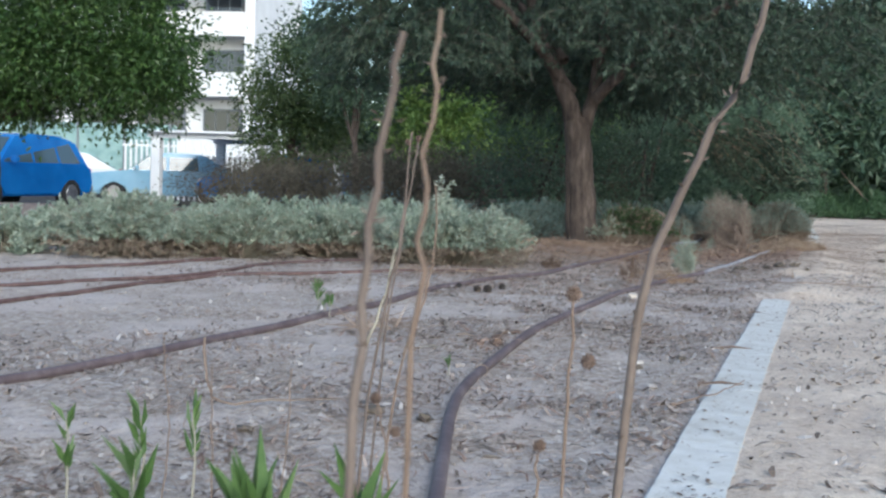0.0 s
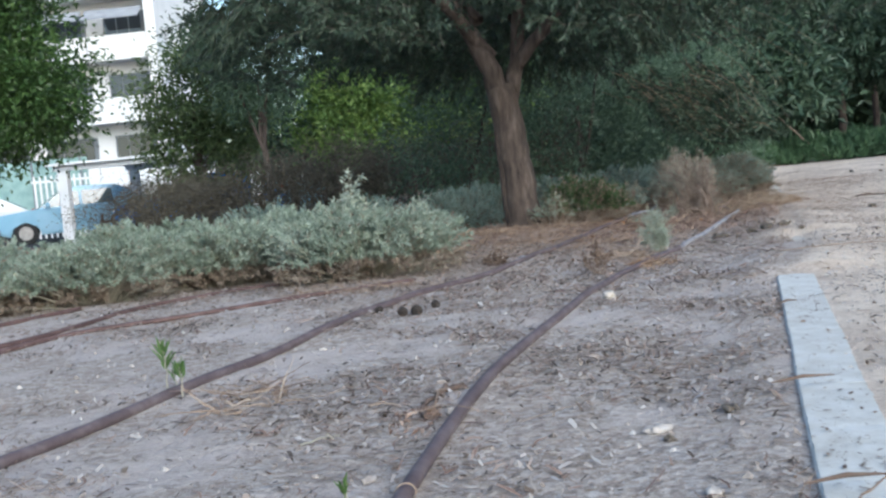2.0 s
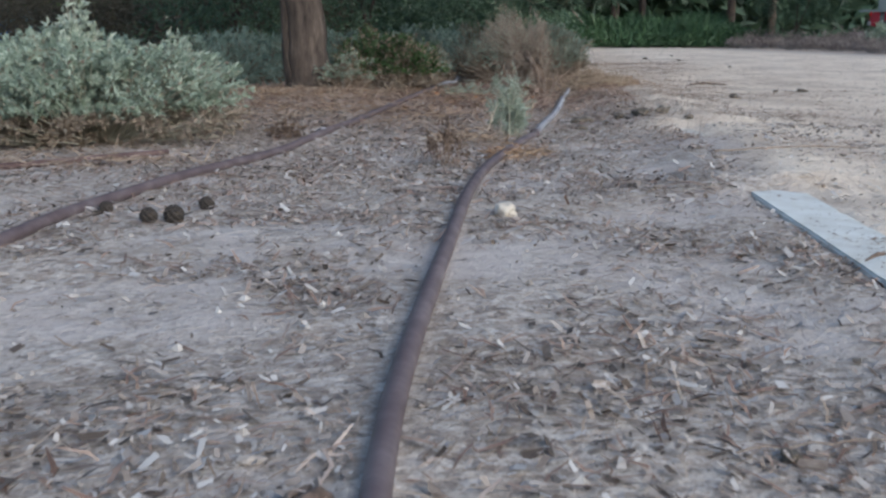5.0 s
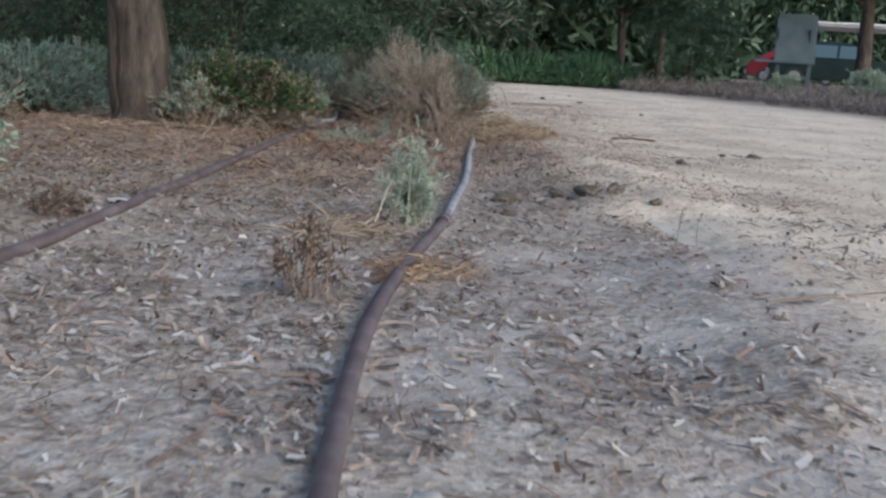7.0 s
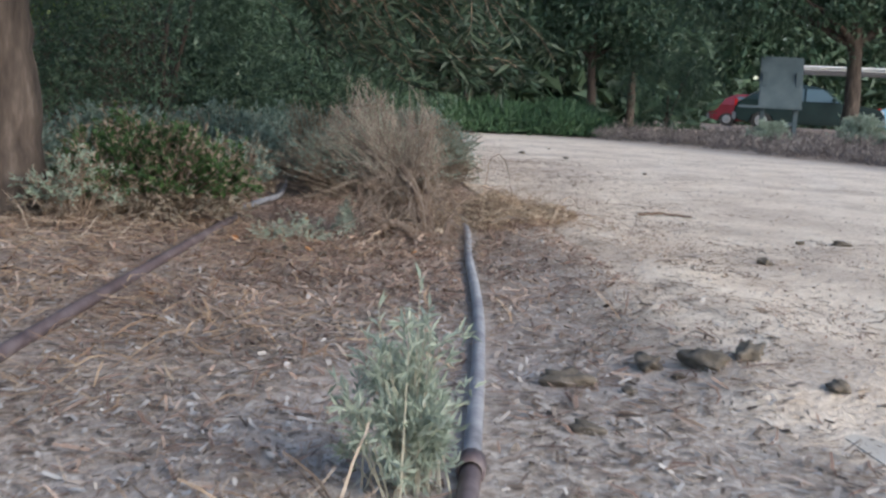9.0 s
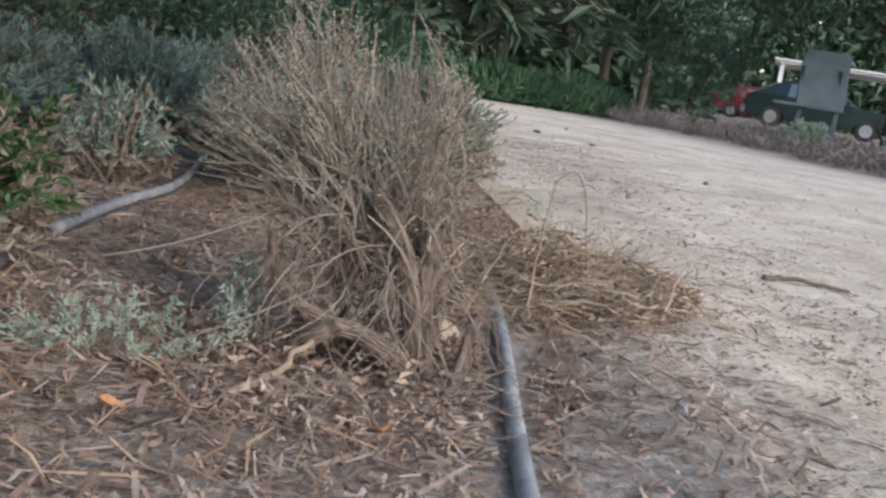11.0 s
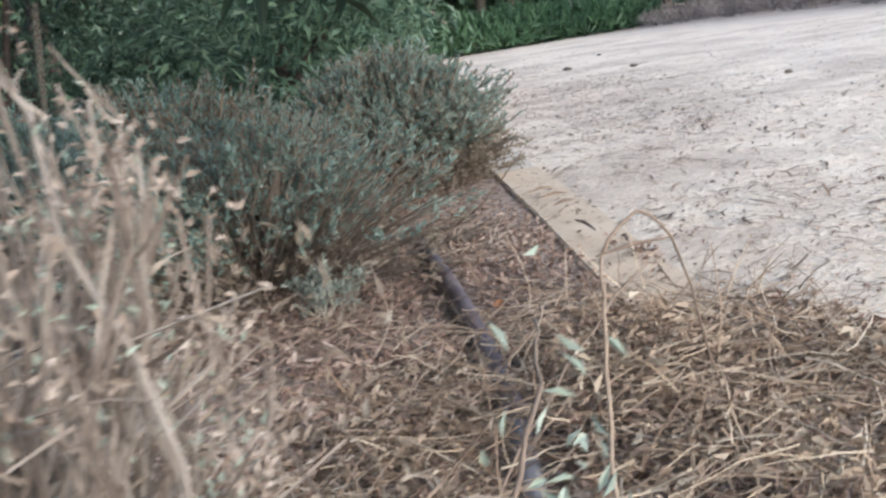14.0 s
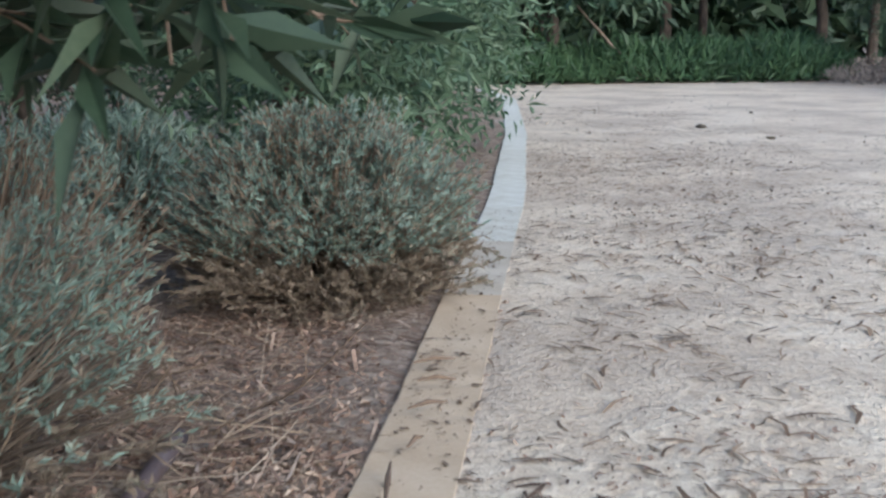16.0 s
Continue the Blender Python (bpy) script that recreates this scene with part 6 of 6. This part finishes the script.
def litter(name, label, x, y, L, W, material, lift=.004, tilt=.25, thick=.35, curl=.25):
    """Bent slivers of wood and leaf lying on the ground: each has a top ridge and two lower edges."""
    free = off_pipes(x, y)
    x, y = x[free], y[free]
    n = len(x)
    a = RNG.uniform(0, 2 * np.pi, n)
    k = RNG.random(n)[:, None] ** 1.9
    L, W = L[0] + (L[1] - L[0]) * k, W[0] + (W[1] - W[0]) * k * RNG.uniform(.5, 1.3, (n, 1))
    D = np.stack([np.cos(a), np.sin(a), RNG.normal(0, tilt, n)], 1)
    D = unit(D)
    S = unit(np.stack([-np.sin(a), np.cos(a), RNG.normal(0, tilt, n)], 1))
    N = np.cross(D, S)
    P = np.stack([x, y, height(x, y) + RNG.random(n) * lift + .001], 1)
    arc = S * L * RNG.normal(0, curl, n)[:, None] * .5 + N * W * thick
    cut = lambda: RNG.uniform(.25, .75, (n, 1))
    V = np.stack([P - D * L * .5 + S * W * .5 * cut(), P - D * L * .5 - S * W * .5 * cut(), P + S * W * .5 + arc, P - S * W * .5 + arc,
                  P + D * L * .5 + S * W * .5 * cut(), P + D * L * .5 - S * W * .5 * cut()], 1).reshape(-1, 3)
    i = np.arange(n)[:, None] * 6
    T = np.concatenate([i + f for f in ((0, 1, 3), (0, 3, 2), (2, 3, 5), (2, 5, 4))], 1).reshape(-1, 3)
    return solo(name, mesh_np(name, V, T), material, label, "litter", kind="stuff")


def plates(name, label, x, y, L, W, material, lift=.004, tilt=.25):
    """Blunt thin chips lying crossed and tilted on the ground."""
    free = off_pipes(x, y)
    x, y = x[free], y[free]
    n = len(x)
    a = RNG.uniform(0, 2 * np.pi, n)
    k = RNG.random(n)[:, None] ** 2.4
    L, W = L[0] + (L[1] - L[0]) * k * RNG.uniform(.4, 1.4, (n, 1)), W[0] + (W[1] - W[0]) * k * RNG.uniform(.4, 1.4, (n, 1))
    D = unit(np.stack([np.cos(a), np.sin(a), RNG.normal(0, tilt, n)], 1)) * L * .5
    S = unit(np.stack([-np.sin(a), np.cos(a), RNG.normal(0, tilt, n)], 1)) * W * .5
    on_kerb = np.abs(x - kerb_x(y)) < .052
    kerb_top = .0165 - .007 * ((y > 4.9) & (y < 7.95))
    P = np.stack([x, y, np.where(on_kerb, np.maximum(kerb_top, height(x, y)), height(x, y)) + RNG.random(n) * lift + .0015], 1)
    j = lambda: RNG.uniform(.55, 1.15, (n, 1))
    V = np.stack([P - D * j() - S * j(), P + D * j() - S * j(), P + D * j() + S * j(), P - D * j() + S * j()], 1).reshape(-1, 3)
    i = np.arange(n)[:, None] * 4
    T = np.concatenate([i + (0, 1, 2), i + (0, 2, 3)], 1).reshape(-1, 3)
    return solo(name, mesh_np(name, V, T), material, label, "litter", kind="stuff")


def bed_density(x, y):
    d = x - kerb_x(y)
    clump = smooth01((.5 * lattice(x * 1.7 + 5, y * 1.7 + 5, 31) + .5 * lattice(x * 6, y * 6, 30) - .38) / .2)
    bare = np.exp(-((x - .66) ** 2 + (y - 3.2) ** 2) / .03) + np.exp(-((x + .3) ** 2 / .3 + (y - 4.2) ** 2 / .25)) + np.exp(-((x - 1.5) ** 2 / .05 + (y - 5.35) ** 2 / .1)) + .8 * np.exp(-((x - .1) ** 2 / .05 + (y - 2.9) ** 2 / .1)) + .8 * np.exp(-((x - 1.72) ** 2 / .05 + (y - 5.95) ** 2 / .35)) + .9 * np.exp(-((x - 2.0) ** 2 / .06 + (y - 6.7) ** 2 / .4))
    bare = bare + np.exp(-((x - .72) ** 2 / .03 + (y - 3.45) ** 2 / .05)) + np.exp(-((x - .28) ** 2 / .02 + (y - 3.2) ** 2 / .04)) + np.exp(-((x - 1.0) ** 2 / .02 + (y - 4.2) ** 2 / .06))
    near = smooth01((x + .9) / .9) * .8 + .2
    return np.clip((.20 + .80 * clump) * near - .75 * bare, 0.03, 1) * (d < -.055)


x, y = scatter(300000, -1.5, 2.3, 1.2, 7.2, bed_density)
plates("wood_chip_litter", "grey and tan wood chips scattered on the soil", x, y, (.003, .024), (.0010, .0075), M_CHIP, .006, .30)
x, y = scatter(42000, -1.4, 2.2, 1.3, 6.8, bed_density)
litter("straw_litter", "thin straw and twig ends among the chips", x, y, (.012, .06), (.0010, .0022), M_STRAW, .006, .2, .4, .10)
x, y = scatter(170000, -1.5, 2.6, 1.2, 7.4, lambda x, y: (x < kerb_x(y) - .055 + .5 * buried(y)) * (.12 + .3 * lattice(x * 4, y * 4, 39) + .35 * bed_density(x, y)) * smooth01((x + 1.2) / .8))
plates("wood_chip_litter", "fine brown crumbs strewn over the bare soil", x, y, (.002, .010), (.0010, .005), M_CHIP, .003, .35)
x, y = scatter(60000, -1.6, 2.4, 1.2, 6.6, bed_density)
litter("bark_litter", "small brown bark slivers on the soil", x, y, (.008, .05), (.0015, .0045), M_REDBARK)
humus = lambda x, y: smooth01(1.3 - np.hypot((x - 1.5) / 1.15, (y - 8.05) / 1.7)) * (x < kerb_x(y) - .05) * (1 - .9 * np.exp(-((x - 2.2) ** 2 / .05 + (y - 7.1) ** 2 / .25)) - .7 * np.exp(-((x - 1.75) ** 2 / .05 + (y - 6.0) ** 2 / .25)))
x, y = scatter(165000, -.2, 3.3, 5.6, 10.6, lambda x, y: np.clip(humus(x, y) + .9 * np.exp(-((x - kerb_x(y) + .28) / .26) ** 2) * smooth01((y - 8.05) / .5) * smooth01((10.6 - y) / .5) * (x < kerb_x(y) - .055), 0, 1))
plates("bark_litter", "red-brown bark and leaf mulch under the tree", x, y, (.004, .055), (.0010, .0050), M_REDBARK, .012, .25)
y = RNG.uniform(1.5, 10.5, 7000)
x = kerb_x(y) + RNG.uniform(-.05, .05, 7000) * RNG.uniform(.5, 1, 7000)
k = RNG.random(7000) < .15 + .85 * lattice(x * 7, y * 4, 43) ** 2
plates("bark_litter", "brown crumbs and dust on the kerb", x[k], y[k], (.002, .014), (.0012, .006), M_PATHLITTER, .001, .12)
x, y = scatter(5200, .1, 2.0, 4.6, 7.2, lambda x, y: (x < kerb_x(y) - .08) * (.3 + .7 * lattice(x * 3, y * 3, 47)))
plates("bark_litter", "larger pieces of brown bark on the soil", x, y, (.012, .055), (.0018, .0060), M_REDBARK, .008, .2)
x, y = scatter(52000, 1.2, 2.6, 6.8, 8.65, lambda x, y: (x < kerb_x(y) - .05) * (.35 + .65 * lattice(x * 5, y * 5, 41)))
plates("bark_litter", "fine red-brown shreds of bark round the dead bush", x, y, (.003, .030), (.0010, .0048), M_REDBARK, .012, .35)
x, y = scatter(9000, .2, 3.3, 5.6, 10.4, lambda x, y: humus(x, y) * .5)
litter("leaf_litter", "pale curled leaves on the mulch", x, y, (.008, .022), (.0025, .006), M_CHIP, .010, .35)
straw = lambda x, y: np.clip(smooth01(1.25 - np.hypot((x - 1.05) / .9, (y - 7.3) / 1.1)) + .7 * smooth01(1.1 - np.hypot((x - 2.34) / .4, (y - 7.96) / .6)), 0, 1) * (.35 + .65 * lattice(x * 3, y * 3, 33))
x, y = scatter(46000, .0, 3.0, 5.6, 9, straw)
litter("straw_litter", "tan straw and fallen needles under the tree", x, y, (.02, .10), (.0016, .0036), M_STRAWGOLD, .02, .2, .4, .2)


def path_density(x, y):
    d = x - kerb_x(y)
    band = np.exp(-((d - .45) / .65) ** 2) + .35 * np.exp(-(d / 2.4) ** 2)
    c = smooth01((.6 * lattice(x * 1.5 + 11, y * 2.2 + 3, 35) + .4 * lattice(x * 6, y * 7, 38) - .36) / .22)
    return np.clip(band * (.12 + c), 0, 1) * (d > .05 - .5 * buried(y)) * smooth01((y - 3.5) / 2)


x, y = scatter(74000, 1.0, 6.5, 3.2, 14, path_density)
litter("leaf_litter", "dark dry leaf fragments on the sandy path", x, y, (.004, .042), (.0013, .0062), M_PATHLITTER, .003, .10, thick=.2, curl=.16)
x, y = scatter(80000, 1.6, 4.6, 5.0, 12, lambda x, y: path_density(x, y) * np.exp(-((x - kerb_x(y) - .3) / .7) ** 2))
litter("bark_litter", "fine brown crumbs on the sandy path", x, y, (.002, .013), (.0012, .005), M_REDBARK, .003, .2)
x, y = scatter(24000, .6, 3.5, 1.2, 6.0, lambda x, y: (x - kerb_x(y) > .06) * (.3 + .7 * lattice(x * 2, y * 2, 36)))
litter("wood_chip_litter", "pale chips on the gravelly path edge", x, y, (.008, .03), (.003, .009), M_CHIP)


near_kerb = lambda x, y: np.exp(-((x - kerb_x(y) - .32) / .38) ** 2) * smooth01((lattice(x * 3.2 + 2, y * 3.6, 61) - .38) / .3) * (x > kerb_x(y) + .05 - .4 * buried(y))
x, y = scatter(6200, 1.9, 4.4, 5.6, 12, near_kerb)
litter("twig_litter", "dark brown twigs and curled leaves on the path", x, y, (.012, .060), (.0022, .0068), M_PATHLITTER, .004, .12, thick=.4, curl=.15)

x, y = scatter(11000, 2.4, 5.4, 9.2, 14.5, lambda x, y: np.exp(-((x - kerb_x(y) - .42) / .45) ** 2) * smooth01((lattice(x * 2.6 + 4, y * 3.0, 63) - .30) / .3) * (x > kerb_x(y) + .06))
litter("leaf_litter", "brown dry leaves drifted along the kerb", x, y, (.012, .055), (.0025, .0080), M_PATHLITTER, .004, .12, thick=.3, curl=.2)


def pebbles(name, label, x, y, r0, r1, material):
    n = len(x)
    base = np.array([(1, 0, 0), (-1, 0, 0), (0, 1, 0), (0, -1, 0), (0, 0, .8), (0, 0, -.6)])
    r = RNG.uniform(r0, r1, n)[:, None, None] * RNG.uniform(.6, 1.3, (n, 6, 1))
    V = base[None] * r + np.stack([x, y, height(x, y)], 1)[:, None]
    F = np.array([(0, 2, 4), (2, 1, 4), (1, 3, 4), (3, 0, 4), (2, 0, 5), (1, 2, 5), (3, 1, 5), (0, 3, 5)])
    T = (np.arange(n)[:, None, None] * 6 + F[None]).reshape(-1, 3)
    solo(name, mesh_np(name, V.reshape(-1, 3), T), material, label, "gravel", kind="stuff")


x, y = scatter(5200, -2.0, 3.2, 1.2, 8.0, lambda x, y: .3 + .7 * lattice(x * 2.2, y * 2.2, 37))
pebbles("gravel", "small pale stones in the dusty soil", x, y, .003, .008, M_PEBBLE)
x, y = scatter(2600, 1.5, 7.0, 4.0, 16.0, lambda x, y: (x > kerb_x(y) + .05) * .5)
pebbles("gravel", "small dark and pale grit on the path", x, y, .003, .007, M_LITTER)
